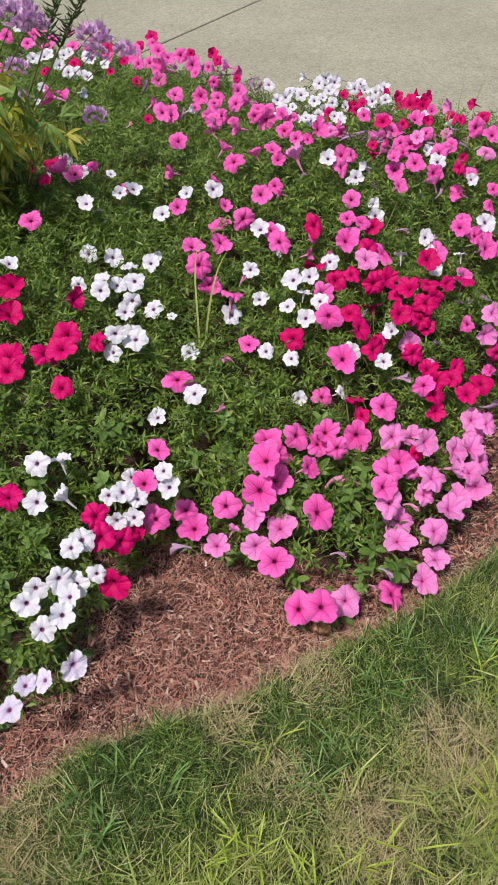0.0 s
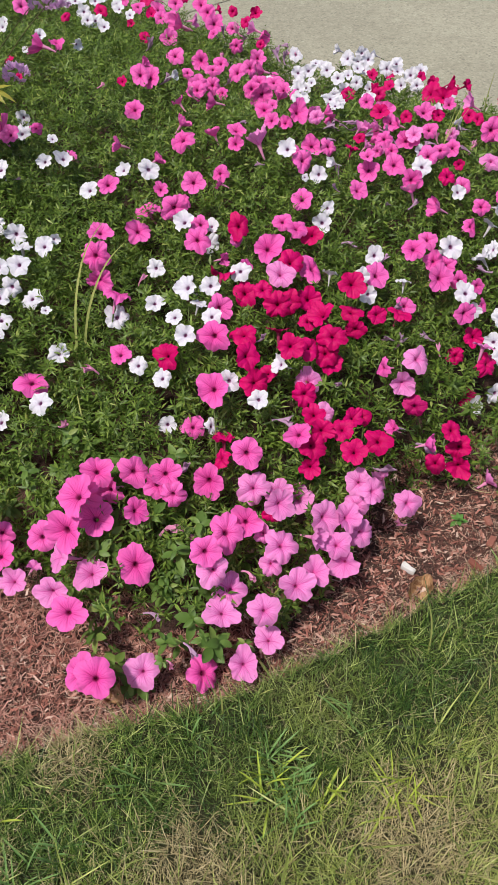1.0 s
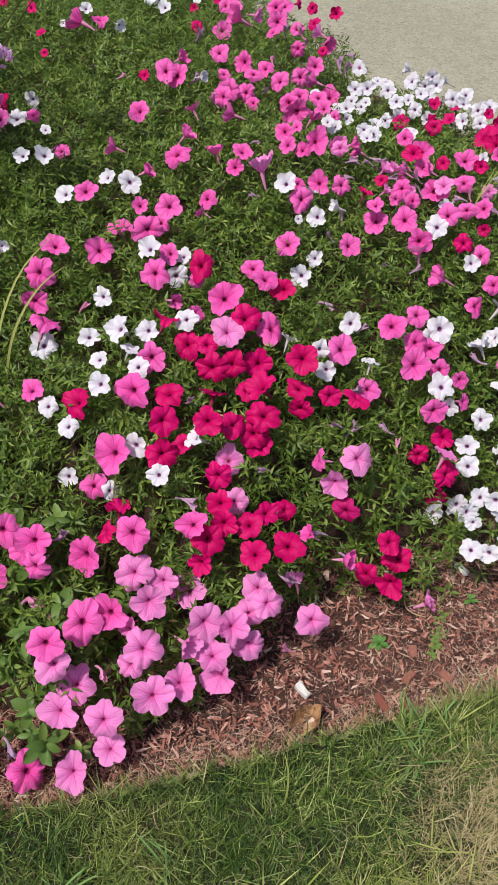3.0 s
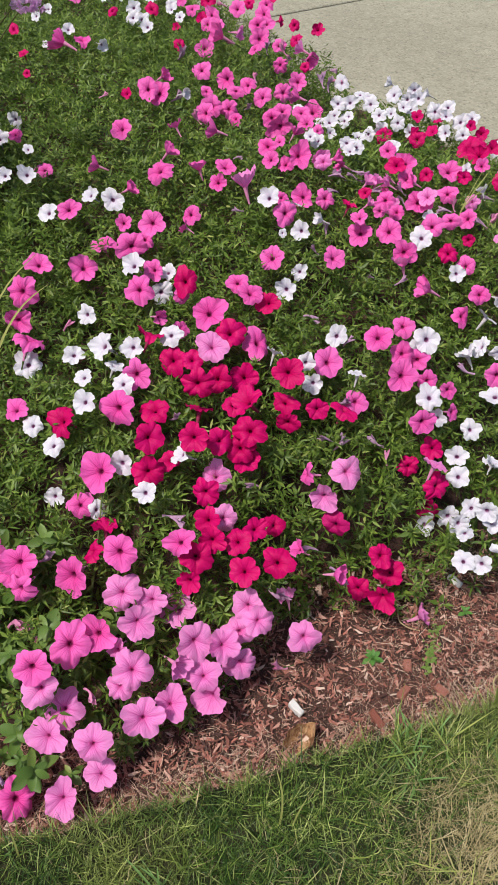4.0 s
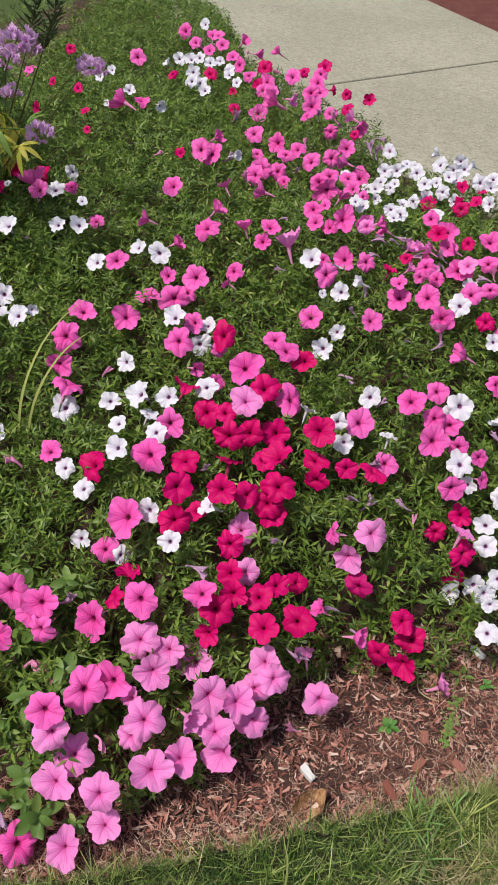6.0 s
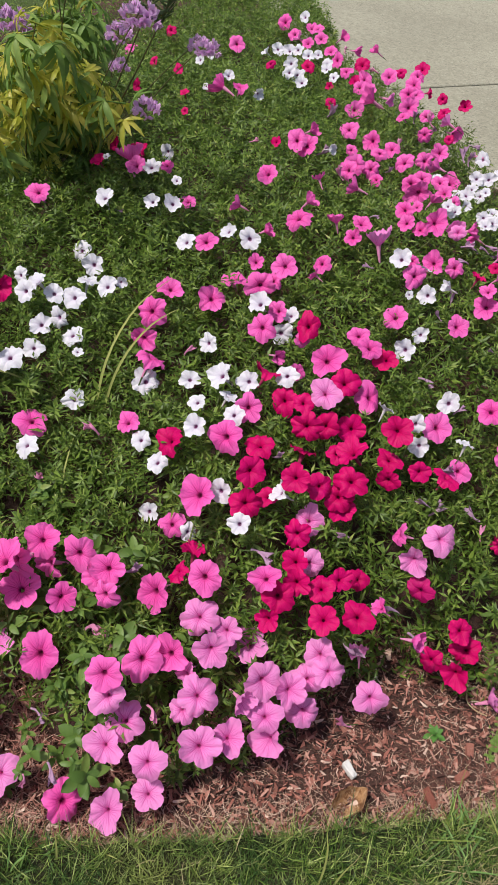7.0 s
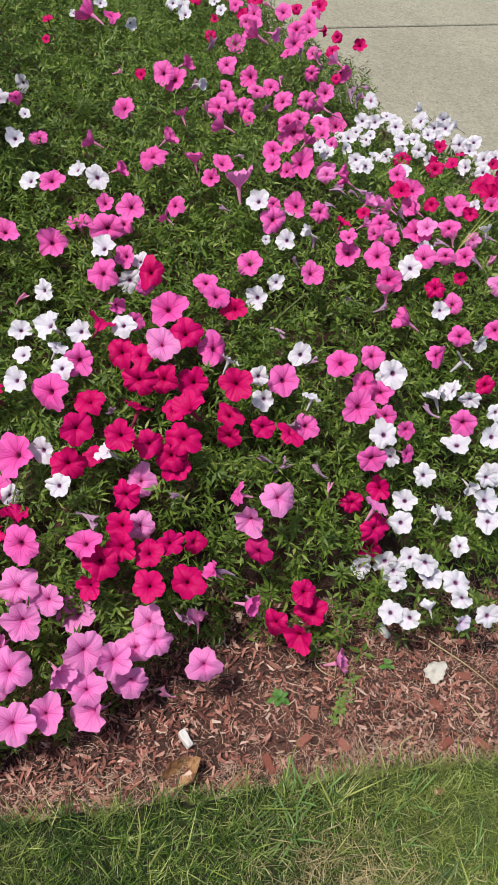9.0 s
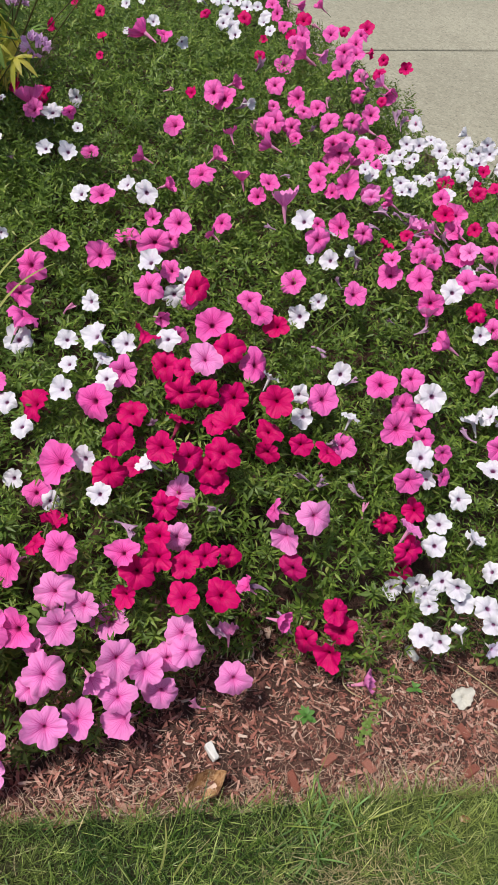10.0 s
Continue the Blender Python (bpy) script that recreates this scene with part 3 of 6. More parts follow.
petunia("pink", [
    ("b", 0.143, 2.295, 0.453, 2.5), ("p", 0.260, 2.330, 0.446, 5.8), ("b", 0.346, 2.368, 0.428, 3.3), ("p", 0.066, 2.369, 0.465, 4.6),
    ("p", 0.224, 2.396, 0.451, 3.3), ("ls", 0.125, 2.400, 0.459, 6.6), ("ps", -0.001, 2.403, 0.468, 4.1), ("p", 0.270, 2.424, 0.452, 5.7),
    ("ps", -0.110, 2.441, 0.473, 4.5), ("p", 0.050, 2.447, 0.467, 5.0), ("b", 0.051, 2.540, 0.463, 2.4), ("p", 0.131, 2.564, 0.457, 4.8),
    ("p", 0.205, 2.568, 0.484, 6.6), ("p", 0.171, 2.572, 0.449, 4.2), ("p", 0.095, 2.633, 0.458, 5.3), ("p", 0.111, 2.683, 0.454, 3.8)])
petunia("red", [
    ("r", -0.479, 3.270, 0.434, 4.0), ("r", -0.079, 3.466, 0.375, 3.6), ("r", -0.632, 3.564, 0.388, 3.5), ("r", -0.165, 3.597, 0.415, 5.0),
    ("r", -0.933, 3.607, 0.386, 4.1), ("r", -0.589, 3.701, 0.390, 4.5), ("r", -0.817, 3.717, 0.385, 6.0), ("r", -0.205, 4.001, 0.332, 5.6),
    ("r", -0.310, 4.007, 0.331, 4.7), ("rs", -0.387, 4.025, 0.331, 4.3), ("r", -0.713, 4.032, 0.357, 6.9), ("r", -0.576, 4.159, 0.336, 5.0),
    ("r", -0.526, 4.288, 0.338, 6.6)])
petunia("red", [
    ("r", -1.498, 3.678, 0.367, 5.5)])
petunia("red", [
    ("r", 0.622, 2.958, 0.416, 5.9), ("rs", 0.822, 2.985, 0.408, 4.3), ("r", 0.587, 3.006, 0.409, 7.4), ("r", 0.648, 3.063, 0.401, 4.1),
    ("r", 0.298, 3.187, 0.317, 5.7), ("r", 0.406, 3.192, 0.323, 5.3), ("rs", 0.380, 3.216, 0.322, 4.5), ("r", 0.594, 3.237, 0.330, 5.1),
    ("r", 0.438, 3.266, 0.328, 4.6), ("rs", 0.706, 3.283, 0.342, 4.6), ("rs", 0.651, 3.297, 0.338, 5.2), ("r", 0.589, 3.315, 0.335, 4.7),
    ("r", 0.367, 3.343, 0.335, 4.4), ("r", 0.546, 3.352, 0.339, 3.6), ("r", 0.432, 3.378, 0.337, 4.4)])
petunia("red", [
    ("rd", 0.366, 1.334, 0.164, 3.4), ("rl", 0.241, 1.418, 0.215, 4.2), ("rd", 0.427, 1.439, 0.207, 4.3), ("r", 0.426, 1.466, 0.246, 5.5),
    ("ru", 0.233, 1.478, 0.206, 4.5), ("r", 0.439, 1.511, 0.248, 4.6), ("r", 0.512, 1.489, 0.219, 5.0), ("r", 0.480, 1.534, 0.237, 4.6),
    ("r", 0.560, 1.536, 0.215, 5.4), ("r", 0.417, 1.540, 0.261, 4.6), ("r", 0.283, 1.564, 0.308, 5.3), ("r", 0.498, 1.572, 0.238, 4.3),
    ("rd", 0.387, 1.595, 0.264, 5.0), ("r", 0.081, 1.596, 0.325, 5.3), ("r", 0.303, 1.616, 0.295, 3.9), ("r", 0.348, 1.623, 0.372, 5.0),
    ("r", 0.253, 1.625, 0.329, 5.4), ("r", 0.520, 1.626, 0.199, 4.0)])
petunia("red", [
    ("r", 0.384, 1.666, 0.336, 4.8), ("r", 0.420, 1.677, 0.327, 5.6), ("r", 0.433, 1.688, 0.289, 4.8), ("r", 0.232, 1.691, 0.335, 5.2),
    ("r", 0.430, 1.703, 0.350, 5.8), ("r", 0.299, 1.746, 0.387, 5.8), ("ru", 0.302, 1.749, 0.313, 5.1), ("r", 0.365, 1.771, 0.335, 4.1),
    ("r", 0.396, 1.772, 0.354, 6.1), ("rd", 0.473, 1.801, 0.306, 4.6), ("r", 0.313, 1.812, 0.351, 5.1), ("r", 0.458, 1.822, 0.337, 4.8),
    ("r", 0.207, 1.823, 0.353, 5.4), ("r", 0.249, 1.827, 0.366, 4.2), ("ru", 0.150, 1.833, 0.393, 5.0), ("r", 0.452, 1.839, 0.401, 5.8),
    ("r", 0.352, 1.863, 0.330, 5.9), ("r", 0.301, 1.902, 0.400, 5.7), ("r", 0.157, 1.988, 0.431, 5.7), ("r", 0.330, 2.045, 0.395, 5.0)])
petunia("red", [
    ("r", 0.847, 2.263, 0.327, 4.1), ("r", 0.651, 2.408, 0.409, 4.9), ("ru", 0.378, 2.467, 0.431, 4.0), ("r", 0.682, 2.509, 0.400, 3.2),
    ("r", 0.392, 2.580, 0.421, 3.4), ("r", 0.437, 2.699, 0.455, 5.2), ("r", 0.516, 2.739, 0.431, 3.8), ("r", 0.612, 2.784, 0.425, 3.8),
    ("r", 0.731, 2.794, 0.420, 4.0), ("r", 0.706, 2.822, 0.419, 4.7), ("r", 0.815, 2.825, 0.415, 4.9)])
petunia("red", [
    ("r", -0.312, 0.963, 0.167, 6.3), ("r", -0.347, 1.068, 0.193, 5.3), ("r", -0.309, 1.076, 0.164, 5.4), ("r", -0.364, 1.116, 0.203, 5.6),
    ("r", -0.282, 1.128, 0.131, 3.8), ("r", -0.555, 1.149, 0.235, 5.4), ("r", -0.457, 1.378, 0.353, 4.9), ("r", -0.594, 1.438, 0.355, 6.1),
    ("r", -0.598, 1.478, 0.375, 6.7), ("r", -0.511, 1.481, 0.379, 6.2), ("r", -0.471, 1.485, 0.380, 5.9), ("r", -0.461, 1.518, 0.408, 5.9),
    ("rl", -0.396, 1.524, 0.378, 4.9), ("r", -0.620, 1.614, 0.401, 5.9), ("rr", -0.477, 1.692, 0.394, 4.9), ("r", -0.628, 1.694, 0.433, 6.3)])
petunia("red", [
    ("r", 0.757, 1.657, 0.056, 5.1), ("r", 0.704, 1.660, 0.049, 4.4), ("md", 0.630, 1.666, 0.213, 4.8), ("r", 0.728, 1.702, 0.123, 4.6),
    ("r", 0.755, 1.710, 0.068, 5.2), ("r", 0.791, 1.840, 0.226, 5.5), ("r", 0.517, 1.854, 0.316, 4.2), ("r", 0.568, 1.879, 0.308, 4.9),
    ("r", 0.722, 1.906, 0.187, 4.4), ("r", 0.757, 1.943, 0.222, 4.8), ("rd", 0.785, 1.985, -0.004, 5.6)])
petunia("red", [
    ("r", -0.629, 2.207, 0.485, 3.6), ("r", -0.710, 2.368, 0.459, 3.6), ("r", -0.659, 2.417, 0.449, 5.2), ("r", -0.945, 2.565, 0.440, 3.9),
    ("r", -0.374, 2.712, 0.479, 3.4), ("r", -0.751, 2.764, 0.449, 2.7), ("r", -0.974, 2.799, 0.459, 3.8), ("r", -0.825, 2.861, 0.463, 3.4),
    ("r", -0.987, 3.042, 0.461, 4.0), ("r", -1.110, 3.063, 0.452, 3.7)])
petunia("white", [
    ("w", -0.350, 1.540, 0.388, 4.6), ("w", -0.305, 1.551, 0.363, 5.3), ("w", -0.360, 1.523, 0.345, 4.6), ("w", -0.183, 1.607, 0.280, 4.4),
    ("w", -0.328, 1.640, 0.327, 4.4), ("w", -0.349, 1.688, 0.354, 4.6), ("w", -0.229, 1.672, 0.346, 2.2), ("w", -0.407, 1.707, 0.405, 4.7),
    ("w", -0.278, 1.710, 0.347, 4.6), ("w", -0.334, 1.730, 0.361, 4.6), ("w", -0.473, 1.756, 0.399, 3.6), ("w", -0.636, 1.745, 0.469, 4.0),
    ("w", -0.402, 1.744, 0.411, 4.4), ("w", -0.371, 1.751, 0.401, 4.2), ("w", -0.329, 1.775, 0.393, 5.0), ("wu", -0.349, 1.842, 0.395, 4.6),
    ("w", -0.291, 1.844, 0.406, 4.6), ("ws", -0.280, 1.878, 0.409, 2.6), ("w", -0.409, 1.932, 0.378, 5.0), ("w", -0.485, 1.973, 0.369, 4.6)])
petunia("white", [
    ("ws", -0.243, 2.807, 0.465, 3.1), ("w", -0.814, 2.971, 0.464, 2.3), ("ws", -0.669, 3.073, 0.460, 3.9), ("w", -0.832, 3.134, 0.461, 4.0),
    ("w", -1.022, 3.229, 0.449, 3.8)])
petunia("white", [
    ("w", 0.468, 1.900, 0.387, 3.7), ("wd", 0.489, 1.901, 0.339, 4.0), ("wu", 0.394, 1.916, 0.369, 3.6), ("wu", 0.569, 1.948, 0.351, 3.5),
    ("w", 0.489, 2.059, 0.350, 4.5)])
petunia("white", [
    ("w", 0.654, 3.222, 0.340, 4.7), ("w", 0.370, 3.242, 0.328, 4.3), ("w", 0.479, 3.274, 0.331, 4.6), ("w", 0.535, 3.283, 0.332, 4.4),
    ("w", 0.317, 3.285, 0.326, 4.4), ("w", 0.280, 3.334, 0.331, 3.7), ("w", 0.457, 3.372, 0.339, 4.0), ("w", 0.509, 3.380, 0.339, 5.0),
    ("w", 0.308, 3.385, 0.334, 4.1), ("w", 0.541, 3.386, 0.343, 4.4), ("w", 0.416, 3.387, 0.340, 4.8), ("w", 0.267, 3.395, 0.370, 5.1),
    ("w", 0.332, 3.403, 0.337, 4.3), ("w", 0.401, 3.418, 0.342, 3.7), ("w", 0.449, 3.444, 0.347, 4.7), ("w", 0.339, 3.471, 0.342, 4.9),
    ("w", 0.302, 3.474, 0.339, 4.6), ("ws", 0.366, 3.512, 0.349, 3.4), ("w", 0.308, 3.542, 0.345, 4.6), ("ws", 0.220, 3.565, 0.341, 3.9)])
petunia("white", [
    ("w", -1.158, 3.504, 0.382, 3.7), ("w", -0.728, 3.509, 0.388, 5.1), ("w", -0.818, 3.564, 0.388, 4.9), ("w", -0.797, 3.592, 0.386, 5.1),
    ("w", -0.676, 3.681, 0.386, 4.1), ("w", -0.880, 3.684, 0.387, 5.2), ("ws", -1.029, 3.732, 0.384, 3.8), ("w", -0.747, 3.751, 0.385, 4.2),
    ("w", -0.779, 3.814, 0.385, 4.7), ("w", -1.034, 3.834, 0.377, 5.1), ("w", -0.984, 3.850, 0.379, 5.1), ("w", -0.892, 3.853, 0.383, 4.8),
    ("w", -0.981, 3.920, 0.372, 4.9), ("w", -0.880, 3.923, 0.376, 3.9), ("w", -1.260, 4.479, 0.356, 5.2)])
petunia("white", [
    ("v", -0.461, 0.685, 0.169, 4.4), ("v", -0.439, 0.727, 0.178, 3.7), ("v", -0.404, 0.736, 0.181, 3.9), ("v", -0.362, 0.776, 0.166, 5.1),
    ("w", -0.433, 0.848, 0.176, 4.6), ("w", -0.395, 0.869, 0.192, 4.8), ("w", -0.466, 0.891, 0.201, 5.0), ("w", -0.386, 0.910, 0.194, 4.5),
    ("w", -0.455, 0.922, 0.210, 4.5), ("w", -0.406, 0.932, 0.226, 4.9), ("w", -0.378, 0.937, 0.200, 5.0), ("w", -0.342, 0.970, 0.190, 3.7),
    ("w", -0.397, 1.015, 0.217, 4.2), ("w", -0.379, 1.037, 0.221, 4.9)])
petunia("white", [
    ("w", 0.570, 2.555, 0.409, 3.6), ("ws", 0.674, 2.710, 0.422, 3.0), ("w", 0.296, 2.749, 0.441, 3.2), ("w", 0.174, 2.764, 0.444, 3.2),
    ("w", 0.195, 2.773, 0.445, 3.7), ("w", 0.276, 2.778, 0.445, 3.8), ("w", 0.302, 2.794, 0.441, 3.9), ("w", 0.608, 2.838, 0.422, 3.0),
    ("w", 0.390, 2.858, 0.432, 4.0)])
petunia("white", [
    ("w", -0.489, 2.068, 0.476, 4.8), ("w", -0.286, 2.143, 0.403, 4.8), ("w", -0.404, 2.152, 0.467, 3.8), ("w", -0.217, 2.231, 0.425, 4.1),
    ("w", -0.630, 2.237, 0.487, 2.1), ("w", -0.370, 2.191, 0.461, 4.6), ("w", -0.457, 2.326, 0.450, 2.8), ("w", -0.553, 2.337, 0.454, 5.0),
    ("w", -0.777, 2.408, 0.456, 2.6), ("w", -0.640, 2.529, 0.418, 4.4)])
petunia("white", [
    ("w", 0.158, 3.030, 0.356, 3.4), ("w", 0.226, 3.125, 0.319, 3.5), ("w", 0.017, 3.126, 0.369, 2.9), ("w", 0.118, 3.158, 0.326, 4.5),
    ("w", 0.087, 3.162, 0.329, 3.4), ("w", 0.250, 3.166, 0.320, 4.3), ("w", 0.278, 3.219, 0.323, 4.7), ("w", 0.106, 3.254, 0.319, 4.3),
    ("w", 0.152, 3.272, 0.317, 3.3), ("w", 0.244, 3.317, 0.325, 4.7), ("w", 0.125, 3.327, 0.277, 4.2), ("w", 0.091, 3.339, 0.325, 4.7),
    ("w", 0.126, 3.368, 0.325, 4.9), ("w", 0.193, 3.390, 0.326, 5.1), ("w", 0.145, 3.420, 0.330, 3.4), ("w", 0.170, 3.439, 0.333, 4.2),
    ("w", 0.059, 3.478, 0.350, 5.0)])
petunia("white", [
    ("wr", 0.198, 1.504, 0.219, 3.5), ("w", 0.301, 1.518, 0.304, 3.9), ("w", 0.094, 1.519, 0.192, 3.9), ("w", 0.077, 1.563, 0.286, 4.0),
    ("w", 0.226, 1.566, 0.304, 4.5), ("w", 0.014, 1.589, 0.291, 3.9), ("wl", 0.331, 1.615, 0.326, 4.1), ("w", 0.115, 1.631, 0.360, 4.4),
    ("w", 0.072, 1.699, 0.352, 3.7), ("w", 0.155, 1.711, 0.354, 4.1), ("w", -0.074, 1.713, 0.323, 5.2),
    ("wu", 0.116, 1.740, 0.365, 3.5), ("w", 0.088, 1.758, 0.396, 5.2), ("w", -0.000, 1.773, 0.330, 4.1), ("w", 0.133, 1.793, 0.384, 4.4),
    ("w", 0.190, 1.855, 0.386, 4.3), ("w", -0.024, 1.874, 0.362, 4.2)])
petunia("white", [
    ("w", 0.887, 1.767, 0.112, 4.2), ("w", 0.923, 1.781, 0.108, 4.2), ("ws", 0.951, 1.807, 0.125, 2.6), ("wd", 0.872, 1.824, 0.130, 3.1),
    ("vr", 1.011, 1.828, 0.113, 3.2), ("w", 0.857, 1.843, 0.137, 4.3), ("w", 1.051, 1.863, 0.125, 4.3), ("wd", 0.993, 1.865, 0.133, 3.7),
    ("w", 0.792, 1.869, 0.066, 4.5), ("w", 0.832, 1.872, 0.114, 4.4), ("w", 0.922, 1.872, 0.139, 4.5), ("w", 0.873, 1.878, 0.155, 4.0),
    ("w", 0.901, 1.881, 0.154, 4.5), ("w", 0.974, 1.890, 0.139, 4.9), ("w", 0.826, 1.901, 0.206, 4.3), ("wl", 0.948, 1.963, 0.158, 3.9),
    ("w", 0.812, 1.966, 0.199, 4.4), ("wu", 0.886, 1.987, 0.187, 3.8), ("wd", 0.748, 1.990, 0.269, 3.6), ("w", 0.821, 2.024, 0.232, 4.2),
    ("w", 0.978, 2.044, 0.178, 4.6), ("w", 0.954, 2.073, 0.200, 5.0), ("ws", 0.912, 2.077, 0.212, 3.5)])
petunia("white", [
    ("w", 0.720, 1.985, 0.318, 5.0), ("wu", 0.889, 1.990, 0.188, 3.8), ("w", 0.933, 2.111, 0.221, 4.0), ("w", 0.674, 2.115, 0.364, 5.4),
    ("w", 0.945, 2.130, 0.229, 4.5), ("w", 0.852, 2.133, 0.251, 5.2), ("w", 0.659, 2.140, 0.321, 4.1), ("ws", 0.767, 2.188, 0.298, 4.7),
    ("w", 0.908, 2.189, 0.266, 4.8), ("wl", 0.792, 2.220, 0.309, 4.2), ("w", 0.832, 2.230, 0.302, 3.9), ("w", 0.892, 2.236, 0.294, 3.6),
    ("wu", 0.780, 2.293, 0.337, 4.5), ("wr", 0.793, 2.344, 0.365, 3.7), ("w", 0.683, 2.371, 0.384, 3.8), ("w", 0.579, 2.416, 0.426, 5.0)])
petunia("white", [
    ("w", 0.006, 2.035, 0.400, 5.1), ("w", 0.060, 2.059, 0.331, 5.1), ("w", 0.060, 2.097, 0.364, 4.0), ("w", 0.346, 2.116, 0.393, 4.6),
    ("w", -0.132, 2.192, 0.454, 5.0), ("w", 0.349, 2.199, 0.391, 3.5), ("w", 0.275, 2.271, 0.434, 1.9), ("w", 0.307, 2.318, 0.424, 4.4),
    ("w", 0.218, 2.322, 0.484, 4.9), ("wu", 0.264, 2.364, 0.463, 3.9), ("ws", 0.345, 2.365, 0.430, 3.0)])
petunia("white", [
    ("w", -0.322, 1.122, 0.182, 4.0), ("w", -0.288, 1.139, 0.171, 4.3), ("w", -0.495, 1.143, 0.222, 5.1), ("ws", -0.435, 1.160, 0.211, 4.2),
    ("w", -0.307, 1.161, 0.230, 4.9), ("w", -0.277, 1.162, 0.206, 4.0), ("w", -0.342, 1.169, 0.212, 3.7), ("w", -0.208, 1.185, 0.221, 4.5),
    ("w", -0.221, 1.210, 0.241, 4.0), ("w", -0.498, 1.211, 0.273, 5.2), ("wu", -0.445, 1.221, 0.268, 4.3), ("w", -0.300, 1.237, 0.200, 4.1),
    ("w", -0.255, 1.423, 0.219, 4.4), ("w", -0.163, 1.446, 0.273, 4.8)])

BLOOMS = np.array([b[1:4] for _, bs in PLANTS for b in bs])
WIDTHS = np.array([b[4] for _, bs in PLANTS for b in bs]) / 100


def canopy(x, y):
    """Height of the leaves' top, over the whole bed."""
    x, y = np.asarray(x, float), np.asarray(y, float)
    total, weight = np.zeros(x.shape), np.zeros(x.shape)
    for bx, by, bz in BLOOMS:
        d2 = (x - bx) ** 2 + (y - by) ** 2
        k = np.exp(-d2 / (2 * 0.10 ** 2)) + 2e-4 / (d2 + 0.02)
        total += k * bz
        weight += k
    inside, side = polyline_distance(x, y, BLOOM_EDGE)
    back, behind = polyline_distance(x, y, WALK_EDGE)
    top = np.minimum(total / weight, 0.05 + 1.4 * np.where(side > 0, inside, 0))
    return np.minimum(top, 0.06 + 1.6 * np.where(behind < 0, back, 0))


def soil_height(x, y):
    """Top of the mulch: sunk along the lawn, mounded under the plants."""
    x, y = np.asarray(x, float), np.asarray(y, float)
    inside, side = polyline_distance(x, y, BLOOM_EDGE)
    low = -0.055 + 0.012 * np.sin(x * 9.0) * np.cos(y * 7.0)
    mound = canopy(x, y) - 0.26
    return low + np.maximum(mound - low, 0) * smooth01(np.where(side > 0, inside, 0) / 0.35)


# ---- ground, mulch, pavement ----
def grid_sheet(name, xs, ys, height, mats, keep=None):
    gx, gy = np.meshgrid(xs, ys)
    v = np.stack([gx.ravel(), gy.ravel(), height(gx.ravel(), gy.ravel())], 1)
    i = np.arange(len(ys) - 1)[:, None] * len(xs) + np.arange(len(xs) - 1)[None]
    q = np.stack([i, i + 1, i + len(xs) + 1, i + len(xs)], -1).reshape(-1, 4)
    if keep is not None:
        c = v[q].mean(1)
        q = q[keep(c[:, 0], c[:, 1])]
        used, back = np.unique(q, return_inverse=True)
        v, q = v[used], back.reshape(-1, 4)
    return new(name, quads_mesh(name, v, q, mats))


def in_bed(x, y, margin=0.0):
    d, s = polyline_distance(x, y, LAWN_EDGE)
    b, t = polyline_distance(x, y, WALK_EDGE)
    return (np.where(s > 0, d, -d) > margin) & (np.where(t < 0, b, -b) > margin) & (x > -2.7) & (x < 3.1) & (y < 6.1) & (y > -1.25)


def lawn_height(x, y):
    bed = in_bed(x, y)
    d, _ = polyline_distance(x, y, LAWN_EDGE)
    lip = 0.008 * np.exp(-(d / 0.1) ** 2)
    return np.where(bed, -0.16, -0.006 + lip + 0.008 * np.sin(3.1 * x + 1.0) * np.sin(2.7 * y))


far_lines = np.array([4.0, 6.0, 9.0, 14.0, 25.0, 60.0, 200.0, 600.0])
xs = np.concatenate([-far_lines[::-1], np.arange(-3.4, -0.9, 0.2), np.arange(-0.8, 1.6, 0.02), np.arange(1.7, 3.6, 0.1), far_lines])
ys = np.concatenate([-far_lines[::-1], np.arange(-3.4, 0.3, 0.2), np.arange(0.4, 2.0, 0.02), np.arange(2.1, 6.4, 0.12), far_lines[1:] + 1])
tagged(grid_sheet("ground", xs, ys, lawn_height, [THATCH]), "lawn soil with dry thatch under the grass", "ground", kind="structure")
mulch = grid_sheet("mulch_bed", np.arange(-2.8, 3.2, 0.03), np.arange(-1.3, 6.2, 0.03), soil_height, [MULCH], lambda x, y: in_bed(x, y, -0.02))
tagged(mulch, "reddish brown shredded bark mulch round the flowers", "mulch", kind="structure")



def slab(name, outline):
    """A concrete slab with a rounded upper edge."""
    bm = bmesh.new()
    ring = [bm.verts.new((x, y, 0.012)) for x, y in outline]
    top = bm.faces.new(ring)
    if top.normal.z < 0:
        bmesh.ops.reverse_faces(bm, faces=[top])
    out = bmesh.ops.extrude_face_region(bm, geom=[top])
    for v in [g for g in out["geom"] if isinstance(g, bmesh.types.BMVert)]:
        v.co.z -= 0.16
    bmesh.ops.recalc_face_normals(bm, faces=bm.faces)
    rim = [e for e in bm.edges if all(v.co.z > 0 for v in e.verts)]
    bmesh.ops.bevel(bm, geom=rim, offset=0.012, segments=3, affect="EDGES", profile=0.6)
    me = bpy.data.meshes.new(name)
    bm.to_mesh(me)
    bm.free()
    me.materials.append(CONCRETE)
    return me


